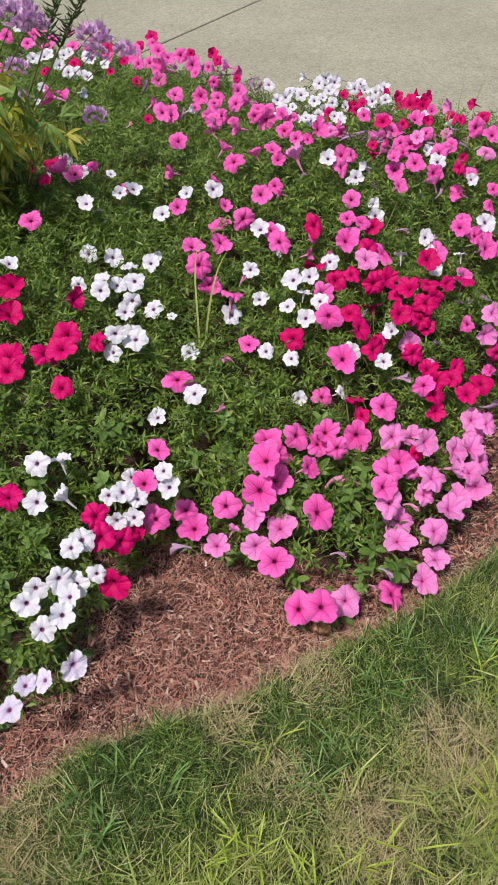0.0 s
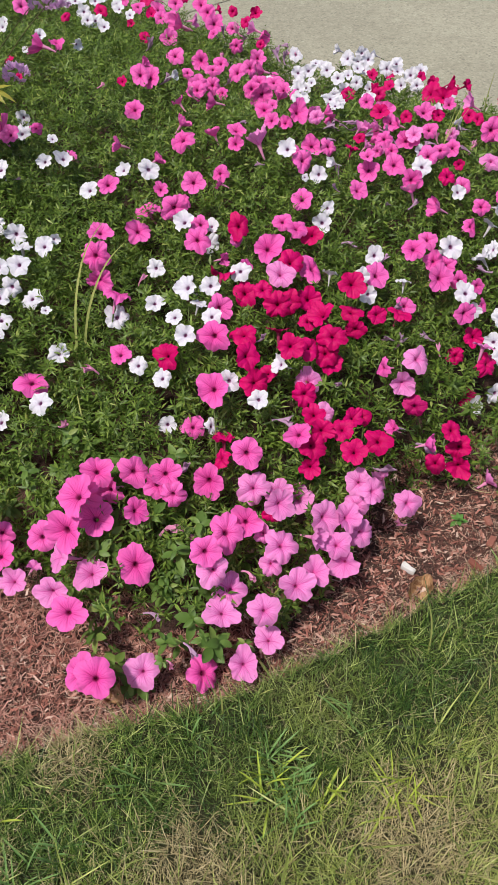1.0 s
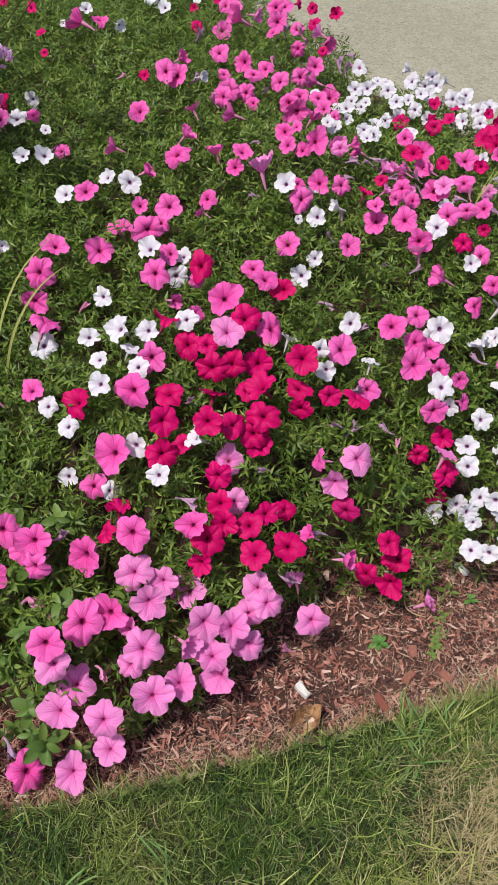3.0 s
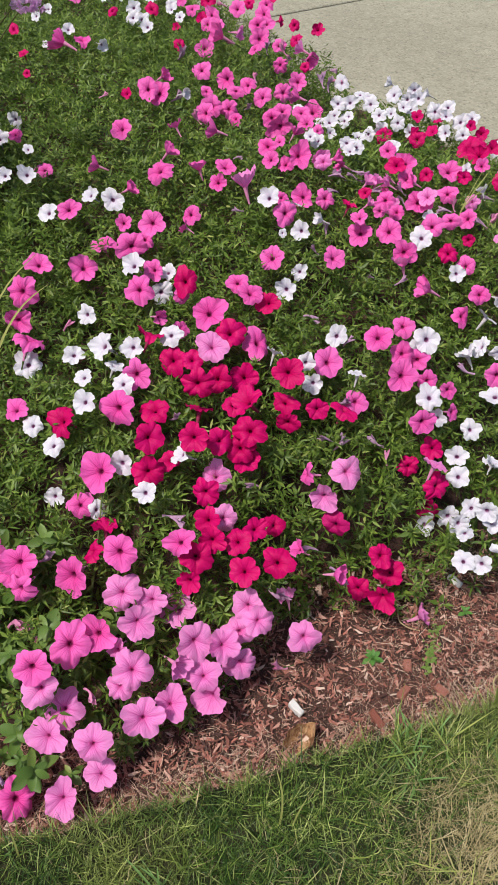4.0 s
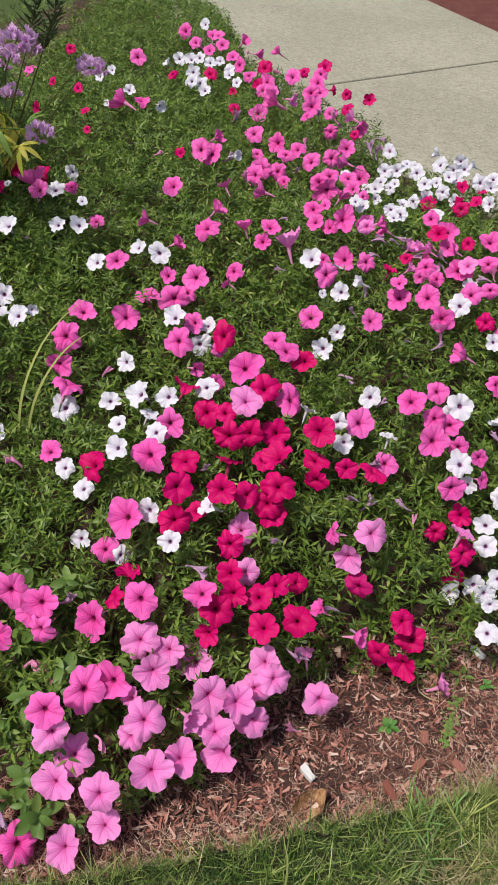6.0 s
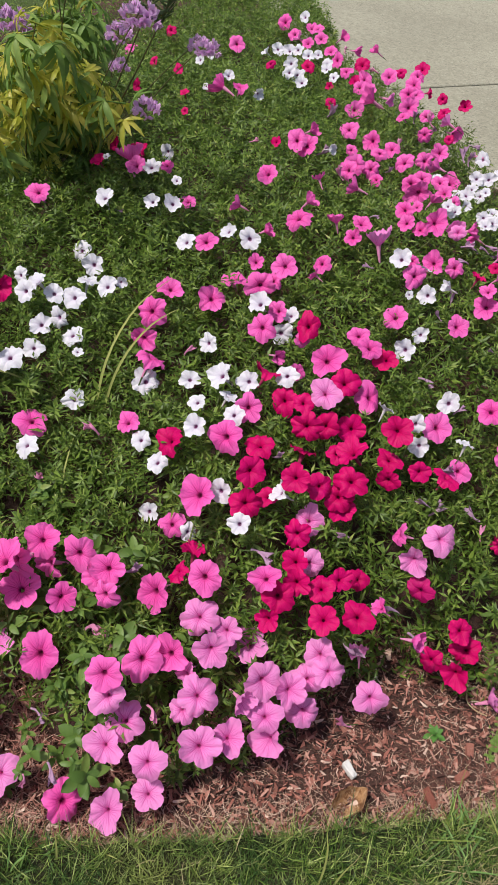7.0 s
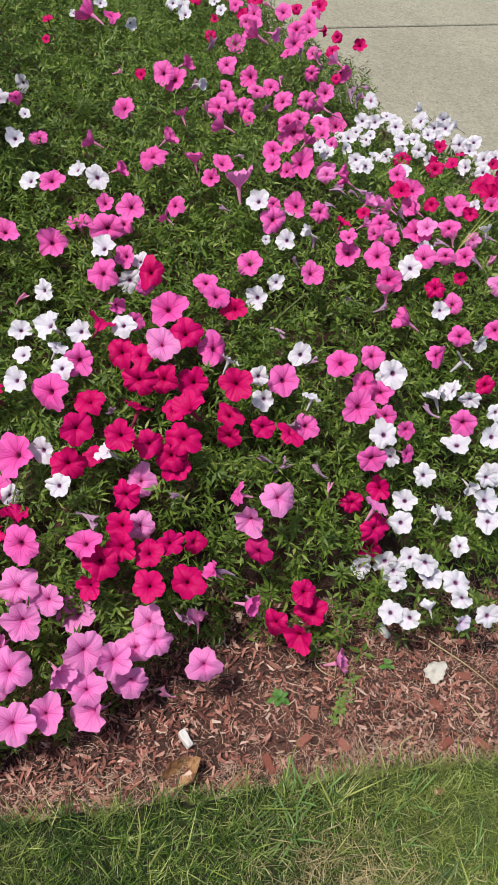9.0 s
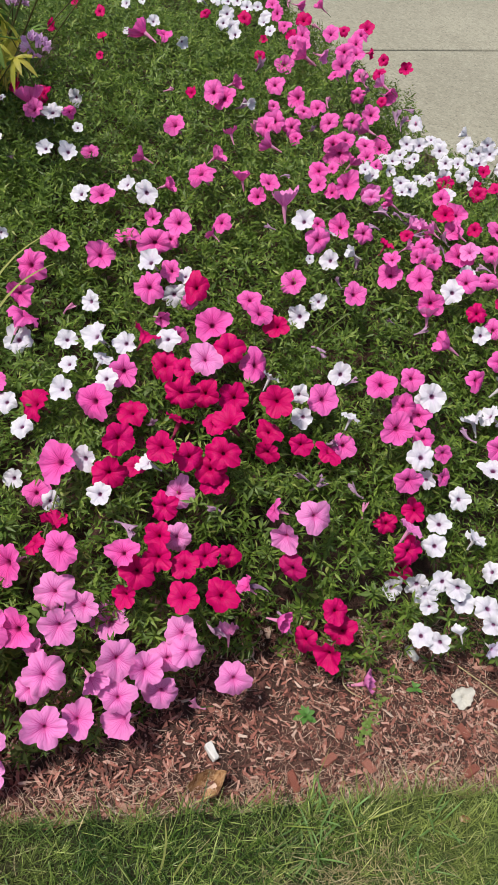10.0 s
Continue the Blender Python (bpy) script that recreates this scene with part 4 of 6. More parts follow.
pavement = empty("pavement", (0, 0, 0))
tagged(pavement, "pale sandy exposed-aggregate concrete walk with a narrow joint", "pavement", kind="structure")
part("slab", slab("slab", [(-6.0, 8.6), (-4.0, 7.1), (-2.0, 5.6), (-1.3, 5.05), (-1.028, 4.745), (0.152, 6.685), (-0.27, 7.07), (-0.54, 7.29), (-1.08, 7.74), (-2.2, 8.7), (-4.5, 10.6)]), pavement)
part("slab", slab("slab", [(-1.012, 4.735), (-0.4, 4.28), (0.1, 4.08), (0.7, 3.85), (1.3, 3.6), (2.2, 3.4), (3.0, 3.35), (5.5, 3.5), (9.0, 3.9), (9.0, 7.4), (3.0, 6.8), (0.8, 6.68), (0.168, 6.675)]), pavement)
far_bed = grid_sheet("far_mulch_bed", np.arange(-3.6, 6.0, 0.06), np.arange(6.5, 11.5, 0.06), lambda x, y: 0.007 + 0.004 * np.sin(23 * x + 3 * np.sin(17 * y)) * np.cos(29 * y),
                     [FAR_MULCH], lambda x, y: y > 6.5 - 0.93 * np.minimum(x - 0.14, 0.0))
tagged(far_bed, "dark red mulch bed beyond the walk", "mulch", kind="structure")


# ---- leaves ----
def leaf_blade(width, fold=0.25, arch=0.2, sections=3):
    """A pointed leaf along +y, unit long, folded along its rib and arched."""
    t = np.linspace(0, 1, sections)
    w = width * np.sin(np.pi * np.clip(t * 0.86 + 0.08, 0, 1)) ** 0.8
    w[-1] = width * 0.06
    z = -arch * t ** 2
    v = []
    for k in range(sections):
        v += [(-w[k], t[k], z[k] + fold * w[k]), (0, t[k], z[k]), (w[k], t[k], z[k] + fold * w[k])]
    q = []
    for k in range(sections - 1):
        a = 3 * k
        q += [(a, a + 1, a + 4, a + 3), (a + 1, a + 2, a + 5, a + 4)]
    return np.array(v), np.array(q)


def kite_leaf(width, fold, arch):
    """A narrow pointed leaf of two facets, unit long, for the dense foliage."""
    v = np.array([(0, 0, 0), (-width, 0.42, fold * width - 0.18 * arch), (0, 0.46, -0.2 * arch), (width, 0.42, fold * width - 0.18 * arch), (0, 1, -arch)], float)
    return v, np.array([(0, 3, 4, 2), (0, 2, 4, 1)])


def sprig(rng, leaves, length, width, rise, sections=3):
    """A leafy shoot tip, upright, 1 high."""
    parts = []
    for k in range(leaves):
        t = (k + 0.5) / leaves
        lift = rise * (0.25 + 0.75 * t) + rng.normal(0, 0.12)
        ang = k * 2.4 + rng.normal(0, 0.35)
        shape = width * rng.uniform(0.8, 1.2), 0.35, rng.uniform(0.05, 0.5)
        v, q = leaf_blade(*shape, sections) if sections > 3 else kite_leaf(*shape)
        v = v * length * (1.1 - 0.45 * t) * rng.uniform(0.8, 1.2)
        m = Euler((lift, rng.normal(0, 0.3), 0)).to_matrix()
        v = v @ np.array(m).T + (0, 0.02, 0)
        z = np.array(Euler((0, 0, ang)).to_matrix())
        parts.append((v @ z.T + (0, 0, t * 0.8), q))
    return joined(parts)


def tube_along(points, radii, sides=5):
    """A tapered tube through points (n, 3), as quads."""
    points = np.asarray(points, float)
    tang = np.gradient(points, axis=0)
    tang /= np.linalg.norm(tang, axis=1)[:, None] + 1e-9
    ref = np.where(np.abs(tang[:, 2:]) > 0.9, [[1.0, 0, 0]], [[0, 0, 1.0]])
    a = np.cross(tang, ref)
    a /= np.linalg.norm(a, axis=1)[:, None]
    b = np.cross(tang, a)
    ang = np.arange(sides) * 2 * np.pi / sides
    ring = np.cos(ang)[None, :, None] * a[:, None] + np.sin(ang)[None, :, None] * b[:, None]
    v = (points[:, None] + ring * np.asarray(radii, float)[:, None, None]).reshape(-1, 3)
    q = []
    for k in range(len(points) - 1):
        for s in range(sides):
            q.append((k * sides + s, k * sides + (s + 1) % sides, (k + 1) * sides + (s + 1) % sides, (k + 1) * sides + s))
    return v, np.array(q)


# ---- one bloom ----
def corolla(seed, cup, ruffle, notch, bend=0.0):
    """Five-lobed trumpet face of unit radius, facing +z: a funnel throat, grooved ribs, lobes that roll back, a scalloped and waved rim."""
    g = np.random.default_rng(seed)
    n = 50
    th = np.arange(n) * 2 * np.pi / n
    rib = np.abs(np.cos(2.5 * th))
    p = g.uniform(0, 6, 9)
    lobe = 1.0 - notch * (1 - rib) ** 1.6 + 0.04 * rib ** 3 - 0.035 * rib ** 40
    lobe = lobe + 0.04 * np.sin(3 * th + p[4]) + 0.03 * np.sin(2 * th + p[5]) + 0.022 * np.sin(15 * th + p[6]) + 0.012 * np.sin(24 * th + p[7])
    owner = ((th / (2 * np.pi) * 5 + 0.5) % 5).astype(int)
    each = g.uniform(0.90, 1.06, 5)[owner]
    lobe = lobe * (each + np.roll(each, 2) + np.roll(each, -2)) / 3
    roll = g.normal(0, 0.22, 5)[owner]
    roll = (roll + np.roll(roll, 2) + np.roll(roll, -2) + np.roll(roll, 4) + np.roll(roll, -4)) / 5
    v = []
    radii = (0.03, 0.09, 0.16, 0.26, 0.42, 0.58, 0.74, 0.88, 1.0)
    for r in radii:
        reach = r * (1 + (lobe - 1) * r ** 1.5)
        z = -0.42 * np.exp(-(r / 0.15) ** 1.3) - 0.16 * np.exp(-(r / 0.42) ** 2) + cup * (r - 0.2) ** 2
        z = z - 0.045 * (rib ** 10 - 0.2) * np.sin(np.pi * min(r, 1)) + 0.07 * (1 - rib) ** 2 * r ** 2
        z = z + roll * max(0, r - 0.45) ** 2 * 2.2
        z = z + ruffle * r ** 3.5 * (0.5 * np.sin(5 * th + p[0]) + 0.4 * np.sin(10 * th + p[1]) + 0.5 * np.sin(2 * th + p[2]) + 0.34 * np.sin(17 * th + p[3]))
        z = z - bend * (r * np.cos(th - p[8])) ** 2
        v += list(zip(reach * np.cos(th), reach * np.sin(th), z))
    q = [(k * n + s, k * n + (s + 1) % n, (k + 1) * n + (s + 1) % n, (k + 1) * n + s) for k in range(len(radii) - 1) for s in range(n)]
    return np.array(v), np.array(q)


FACES = [corolla(1, -0.10, 0.10, 0.17), corolla(2, 0.12, 0.12, 0.20, 0.2), corolla(3, -0.26, 0.15, 0.15), corolla(4, 0.04, 0.18, 0.19, 0.3), corolla(5, -0.34, 0.13, 0.16, -0.2),
         corolla(6, 0.22, 0.16, 0.18), corolla(7, -0.15, 0.21, 0.22, 0.35), corolla(8, -0.05, 0.17, 0.24, -0.25), corolla(9, -0.2, 0.12, 0.20, 0.5)]
STARS = [corolla(11, -0.05, 0.11, 0.18), corolla(12, 0.16, 0.12, 0.22, 0.2), corolla(13, -0.22, 0.15, 0.17), corolla(14, 0.28, 0.14, 0.21), corolla(15, -0.30, 0.19, 0.19, 0.3),
         corolla(16, 0.0, 0.18, 0.24, -0.2), corolla(17, -0.12, 0.14, 0.16), corolla(18, 0.1, 0.22, 0.2, 0.4), corolla(19, -0.2, 0.16, 0.25)]
FUNNELS = [corolla(21, 0.9, 0.16, 0.2, 0.1), corolla(22, 1.15, 0.2, 0.22), corolla(23, 0.75, 0.22, 0.24, 0.3)]
FUNNEL = {k: [quads_mesh("corolla", *f, [m]) for f in FUNNELS] for k, m in PETAL.items()}
COROLLA = {k: [quads_mesh("corolla", *f, [m]) for f in (STARS if k in "wv" else FACES)] for k, m in PETAL.items()}
_t = np.linspace(0, 1, 8)
_pts = np.stack([0.10 * _t ** 2, 0 * _t, -0.28 - 1.25 * _t], 1)
TUBES = {k: quads_mesh("tube", *tube_along(_pts, 0.20 - 0.13 * _t ** 0.7, 8), [m]) for k, m in TUBE.items()}


def calyx_mesh():
    parts = []
    for k in range(5):
        v, q = leaf_blade(0.14, 0.3, -0.25)
        v = v * 0.62 @ np.array(Euler((1.25, 0, 0)).to_matrix()).T
        parts.append((v @ np.array(Euler((0, 0, k * 1.257)).to_matrix()).T + (0.10, 0, -1.58), q))
    parts.append(tube_along(np.array([(0.10, 0, -1.5), (0.16, 0.02, -1.9), (0.2, 0.1, -2.4)]), [0.07, 0.05, 0.045], 5))
    return joined(parts)


CALYX_MESH = quads_mesh("calyx", *calyx_mesh(), [CALYX])


def folded_bloom(seed):
    """A closed or fading trumpet, creased and drooping, its limp mouth at +z."""
    rng = np.random.default_rng(seed)
    n, v = 20, []
    th = np.arange(n) * 2 * np.pi / n
    p, limp, droop = rng.uniform(0, 6, 4), rng.uniform(0.6, 1.4), rng.uniform(0.2, 0.8)
    for t in np.linspace(0, 1, 10):
        r = 0.10 + 0.40 * max(0, t - 0.35) ** 1.1 * (1.0 if t < 0.9 else 0.9)
        ribs = 1 + (0.08 + 0.40 * t ** 2) * np.sin(5 * th + 2.0 * t + p[0]) + 0.28 * limp * t ** 2 * np.sin(2 * th + p[1]) + 0.14 * t * np.sin(9 * th + p[2])
        flat = 1 - 0.45 * t * limp / 1.4
        z = -1.5 + 1.75 * t - droop * t ** 3 * 0.5 + 0.22 * t ** 3 * np.sin(3 * th + p[3]) + 0.10 * t ** 3 * np.sin(7 * th + p[1])
        v += list(zip(r * ribs * np.cos(th + t) + droop * t * t, r * flat * ribs * np.sin(th + t) + 0.12 * np.sin(4 * t), z))
    q = [(k * n + s, k * n + (s + 1) % n, (k + 1) * n + (s + 1) % n, (k + 1) * n + s) for k in range(9) for s in range(n)]
    return np.array(v), np.array(q)


FOLDED = [quads_mesh("furled_flower", *folded_bloom(s), [m]) for s, m in ((1, WILT), (2, TUBE["p"]), (3, WILT), (4, WILT), (5, TUBE["p"]), (6, WILT))]
# a second letter in a kind: s seen from the side, f facing the lawn, u turned away, d nodding, l and r turned to either side
TURNED = {"f": (0.12, -0.42, 0.85), "u": (0.05, 0.42, 0.75), "d": (0.1, -0.85, 0.38), "l": (-0.75, -0.45, 0.5), "r": (0.75, -0.45, 0.5)}
SIDE_AXES = [(-0.75, -0.35, 0.45), (0.8, -0.4, 0.4), (0.55, 0.2, 0.75), (-0.5, 0.25, 0.8), (0.9, 0.1, 0.35), (-0.9, -0.1, 0.4)]


def turn_to(way, spin):
    return Vector(way).to_track_quat("Z", "Y").to_matrix().to_4x4() @ Matrix.Rotation(spin, 4, "Z")


def bloom(plant, at, kind, spot, width, rng, lean):
    """One flower of a plant: face, tube and calyx."""
    tone = kind[0]
    base = "w" if tone in "wv" else "r" if tone in "rm" else "p"
    scale = width / (165.0 if base == "p" and spot.y < 1.6 else 178.0 if base == "w" else 170.0 + 26.0 * min(1.0, max(0.0, (spot.y - 1.6) / 0.9)))
    if tone == "b":
        way = Vector(SIDE_AXES[rng.integers(6)]) + Vector(rng.normal(0, 0.2, 3))
        m = Matrix.Translation(spot - at) @ turn_to(way, rng.uniform(0, 6)) @ Matrix.Diagonal((scale * 1.2, scale * 1.2, scale * 1.2, 1))
        f = part("furled_flower", FOLDED[rng.integers(6)], plant, "furled fading flower", m)
        part("calyx", CALYX_MESH, f)
        return
    if kind.endswith("s"):
        way = Vector(SIDE_AXES[rng.integers(6)]) + Vector(rng.normal(0, 0.15, 3))
    elif len(kind) > 1:
        way = Vector(TURNED[kind[1]]) + Vector(rng.normal(0, 0.12, 3))
    else:
        way = lean + Vector(rng.normal(0, 0.22, 3))
    spot = spot + way.normalized() * 0.006
    squash = rng.uniform(0.9, 1.08)
    m = Matrix.Translation(spot - at) @ turn_to(way, rng.uniform(0, 6)) @ Matrix.Diagonal((scale * squash, scale / squash, scale, 1))
    face = FUNNEL[tone][rng.integers(3)] if kind.endswith("s") else COROLLA[tone][rng.integers(9)]
    f = part("flower", face, plant, "", m)
    part("tube", TUBES[base], f)
    part("calyx", CALYX_MESH, f)


LABELS = {
    "pink": "pink petunia plant in full bloom with narrow green leaves",
    "red": "crimson petunia plant in bloom with dark flower throats",
    "white": "white petunia plant in bloom with small lavender-veined flowers",
}
# blooms that crowd one another slide apart along the way they face
FACING = np.array((0.12, -0.52, 0.84))
SLID = np.zeros(len(BLOOMS))
for i in range(len(BLOOMS)):
    for j in np.nonzero(np.linalg.norm(BLOOMS - BLOOMS[i], axis=1) < 0.42 * (WIDTHS + WIDTHS[i]))[0]:
        gap = float((BLOOMS[i] - BLOOMS[j]) @ FACING) + SLID[i] - SLID[j]
        if j > i and abs(gap) < 0.024:
            push = (0.024 - abs(gap)) / 2 * (1 if gap >= 0 else -1)
            SLID[i] = min(0.012, max(-0.010, SLID[i] + push))
            SLID[j] = min(0.012, max(-0.010, SLID[j] - push))
SLID_BY_SPOT = {tuple(p): s for p, s in zip(BLOOMS, SLID)}

rng = np.random.default_rng(21)
HEARTS = np.array([np.mean([b[1:3] for b in bs], axis=0) for _, bs in PLANTS])
HEARTS_Z = soil_height(HEARTS[:, 0], HEARTS[:, 1])
STANDS = []
for (colour, blooms), (hx, hy), hz in zip(PLANTS, HEARTS, HEARTS_Z):
    at = Vector((hx, hy, hz))
    plant = tagged(empty("petunia_plant", at), LABELS[colour], "petunia", "petunias in the bed")
    STANDS.append((plant, at))
    spots = np.array([b[1:4] for b in blooms])
    e = 0.06
    gx = (canopy(spots[:, 0] + e, spots[:, 1]) - canopy(spots[:, 0] - e, spots[:, 1])) / (2 * e)
    gy = (canopy(spots[:, 0], spots[:, 1] + e) - canopy(spots[:, 0], spots[:, 1] - e)) / (2 * e)
    for (kind, x, y, z, width), sx, sy in zip(blooms, gx, gy):
        bloom(plant, at, kind, Vector((x, y, z)) + Vector(FACING * SLID_BY_SPOT[(x, y, z)]), width, rng, Vector((0.06 - 0.3 * np.clip(sx, -0.8, 0.8), -0.36 - 0.15 * y - 0.2 * np.clip(sy, -0.8, 0.8), 0.76)))
    floor = soil_height(spots[:, 0], spots[:, 1])
    rim, _ = polyline_distance(spots[:, 0], spots[:, 1], BLOOM_EDGE)
    for x, y, z in spots[(spots[:, 2] - floor > 0.13) & (rim > 0.16) & (np.hypot(spots[:, 0] - hx, spots[:, 1] - hy) < 0.3)][::2][:9]:
        end = np.array((x, y, z - 0.05))
        mid = (np.array(at) + end) / 2 + (rng.normal(0, 0.02), rng.normal(0, 0.02), 0.05)
        t = np.linspace(0, 1, 6)[:, None]
        line = (1 - t) ** 2 * np.array(at) + 2 * t * (1 - t) * mid + t ** 2 * end
        part("stem", quads_mesh("stem", *tube_along(line - np.array(at), np.linspace(0.003, 0.0016, 6), 4), [STEM]), plant)

# shoots with their leaves, shared out to the nearest plant
rng = np.random.default_rng(5)
cand = np.stack([rng.uniform(-2.6, 1.9, 152000), rng.uniform(0.3, 5.4, 152000)], 1)
inside, side = polyline_distance(cand[:, 0], cand[:, 1], BLOOM_EDGE)
back, behind = polyline_distance(cand[:, 0], cand[:, 1], WALK_EDGE)
gaps2 = [(BLOOMS[:, 0] - x) ** 2 + (BLOOMS[:, 1] - y) ** 2 for x, y in cand]
nearest = np.array([int(np.argmin(g)) for g in gaps2])
near_bloom = np.array([g[k] for g, k in zip(gaps2, nearest)]) ** 0.5
corner = (cand[:, 0] > 0.0) & (cand[:, 0] < 0.40) & (cand[:, 1] < 1.05 + 0.45 * (cand[:, 0] - 0.05))
dense = np.where(cand[:, 1] > 3.3, 0.7, np.where(cand[:, 1] > 2.5, 0.8, 1.0)) * np.where(cand[:, 0] < -0.62 - 0.36 * (cand[:, 1] - 0.8), 0.2, 1.0) * np.where(inside < 0.06, 0.8, 1.0) * np.where(corner, 0.26, 1.0) * np.where((np.hypot((cand[:, 0] - 0.07) / 0.13, (cand[:, 1] - 1.10) / 0.07) < 1), 0.5, 1.0)
clump = np.sin(31 * cand[:, 0] + 3 * np.sin(17 * cand[:, 1])) * np.sin(29 * cand[:, 1] + 2.5 * np.sin(23 * cand[:, 0])) + 0.6 * np.sin(71 * cand[:, 0] + 40 * cand[:, 1]) * np.sin(67 * cand[:, 1])
dense = dense * np.where(clump < -0.5, 0.42, 1.0)
fringe = (back < 0.75) & (cand[:, 0] > -1.2)
kept = np.nonzero((side > 0) & (behind < 0) & (back > 0.05) & (near_bloom < np.where((back < 0.42) & (cand[:, 0] > -1.1), 0.10, np.where(((cand[:, 1] > 2.9) & (cand[:, 0] > -0.3)) | (cand[:, 0] > 1.05), 0.13, 0.9))) & (rng.random(len(cand)) < dense))[0]
cand, nearest, near_bloom, corner, clump, fringe = cand[kept], nearest[kept], near_bloom[kept], corner[kept], clump[kept], fringe[kept]
broad = ~corner & (cand[:, 1] < 1.42) & (cand[:, 0] < 0.36) & (rng.random(len(cand)) < 0.10)
owner = np.argmin((cand[:, None, 0] - HEARTS[None, :, 0]) ** 2 + (cand[:, None, 1] - HEARTS[None, :, 1]) ** 2, axis=1)
tops = canopy(cand[:, 0], cand[:, 1])
SPRIGS = [sprig(rng, 10, 0.58, 0.115, 0.95) for _ in range(6)] + [sprig(rng, 8, 0.62, 0.15, 0.7) for _ in range(3)] + [sprig(rng, 7, 0.72, 0.27, 0.55, 6) for _ in range(2)] + [sprig(rng, 7, 0.64, 0.13, 0.85) for _ in range(4)]
OPEN_FACES = np.array([b[0] != "b" for _, bs in PLANTS for b in bs])


def lit_gap(w, z, size, reach):
    """Leaves keep clear of the open flowers: shoots that would stand before a face are left out, those beneath sink."""
    crown = np.stack([cand[w, 0], cand[w, 1], z + 0.5 * size], 1)
    stays = np.ones(len(w), bool)
    for spot, width in zip(BLOOMS[OPEN_FACES], WIDTHS[OPEN_FACES]):
        d = crown - spot
        close = np.nonzero(np.abs(d[:, 0]) + np.abs(d[:, 1]) < 0.2)[0]
        if len(close):
            e, ahead = d[close], d[close] @ (FACING / 0.995)
            aside = np.sqrt(np.maximum((e * e).sum(1) - ahead ** 2, 0))
            stays[close] &= ~((aside < 0.40 * width + reach * size[close]) & (ahead > -0.5 * size[close]))
    stays |= rng.random(len(w)) < 0.05
    d = crown - np.array((0.893, 1.825, -0.04))
    ahead = d @ (FACING / 0.995)
    stays &= np.sqrt(np.maximum((d * d).sum(1) - ahead ** 2, 0)) > 0.034
    return w[stays], z[stays], size[stays]


for k, (plant, at) in enumerate(STANDS):
    mine = np.nonzero(owner == k)[0]
    if not len(mine):
        continue
    pieces, leafy = [], []
    pick = np.where(corner[mine] | broad[mine], rng.integers(9, 11, len(mine)), np.where(cand[mine, 1] > 2.1, rng.integers(11, 15, len(mine)), rng.integers(0, 9, len(mine))))
    for j, s in enumerate(SPRIGS):
        w = mine[pick == j]
        if not len(w):
            continue
        size = rng.uniform(0.023, 0.050, len(w)) * np.where(corner[w] | broad[w], 1.05, 1.0)
        z = tops[w] - 0.036 - size * 0.75 + 0.030 * clump[w] + rng.normal(0, 0.016, len(w)) - np.where(rng.random(len(w)) < 0.3, 0.05, 0) - np.where(fringe[w], 0.055, 0)
        w, z, size = lit_gap(w, z, size, 0.65 if j in (9, 10) else 0.38)
        spots = np.stack([cand[w, 0], cand[w, 1], z], 1) - np.array(at)
        ups = np.stack([rng.normal(0, 0.6, len(w)), rng.normal(-0.15, 0.6, len(w)), np.ones(len(w))], 1)
        (leafy if j in (9, 10) else pieces).append(scatter(s, frames_at(spots, ups, rng.uniform(0, 6.3, len(w)), size)))
    if leafy:
        f = part("broad_leaves", quads_mesh("broad_leaves", *joined(leafy), [BROAD_LEAF]), plant, "broad oval green leaves")
        f["kind"] = "stuff"
    if not pieces:
        continue
    f = part("foliage", quads_mesh("foliage", *joined(pieces), [LEAF]), plant, "dense small narrow green leaves")
    f["kind"] = "stuff"


# ---- lawn ----
def grass_blade(bend, taper, sections=3):
    t = np.linspace(0, 1, sections)
    w = 0.5 * (1 - t ** taper) + 0.03
    y, z = np.sin(bend * t) / max(bend, 0.01), np.cos(bend * t * 0.9) * t
    v = np.stack([np.stack([-w, y, z], 1), np.stack([w, y, z + 0.0], 1)], 1).reshape(-1, 3)
    v[:, 0] *= 0.036
    q = np.array([(2 * k, 2 * k + 1, 2 * k + 3, 2 * k + 2) for k in range(sections - 1)])
    return v, q


rng = np.random.default_rng(11)
hearts = np.stack([rng.uniform(-0.85, 1.6, 56000), rng.uniform(-0.1, 1.95, 56000)], 1)
d, s = polyline_distance(hearts[:, 0], hearts[:, 1], LAWN_EDGE)
hearts = hearts[(np.where(s > 0, d, -d) < 0.008) & (d < 0.66) & (hearts[:, 0] < 1.5)]
PER = 9
wide = np.stack([rng.uniform(-3.2, 3.6, 16000), rng.uniform(-2.6, 2.6, 16000)], 1)
d, s = polyline_distance(wide[:, 0], wide[:, 1], LAWN_EDGE)
hearts = np.concatenate([hearts, wide[(s < 0) & ((d > 0.62) | (wide[:, 0] > 1.45) | (wide[:, 0] < -0.8)) & ~in_bed(wide[:, 0], wide[:, 1], -0.03)][:3500]])
lean_of = np.repeat(rng.normal(0, 0.34, (len(hearts), 2)), PER, axis=0)
tall_of = np.repeat(rng.uniform(0.65, 1.3, len(hearts)), PER)
dry_of = np.repeat(rng.random(len(hearts)), PER)
spots = np.repeat(hearts, PER, axis=0) + rng.normal(0, 0.0045, (len(hearts) * PER, 2))
BLADES = [grass_blade(b, p) for b, p in ((0.15, 2.0), (0.35, 2.5), (0.6, 1.6), (0.9, 2.2), (1.4, 2.0))]
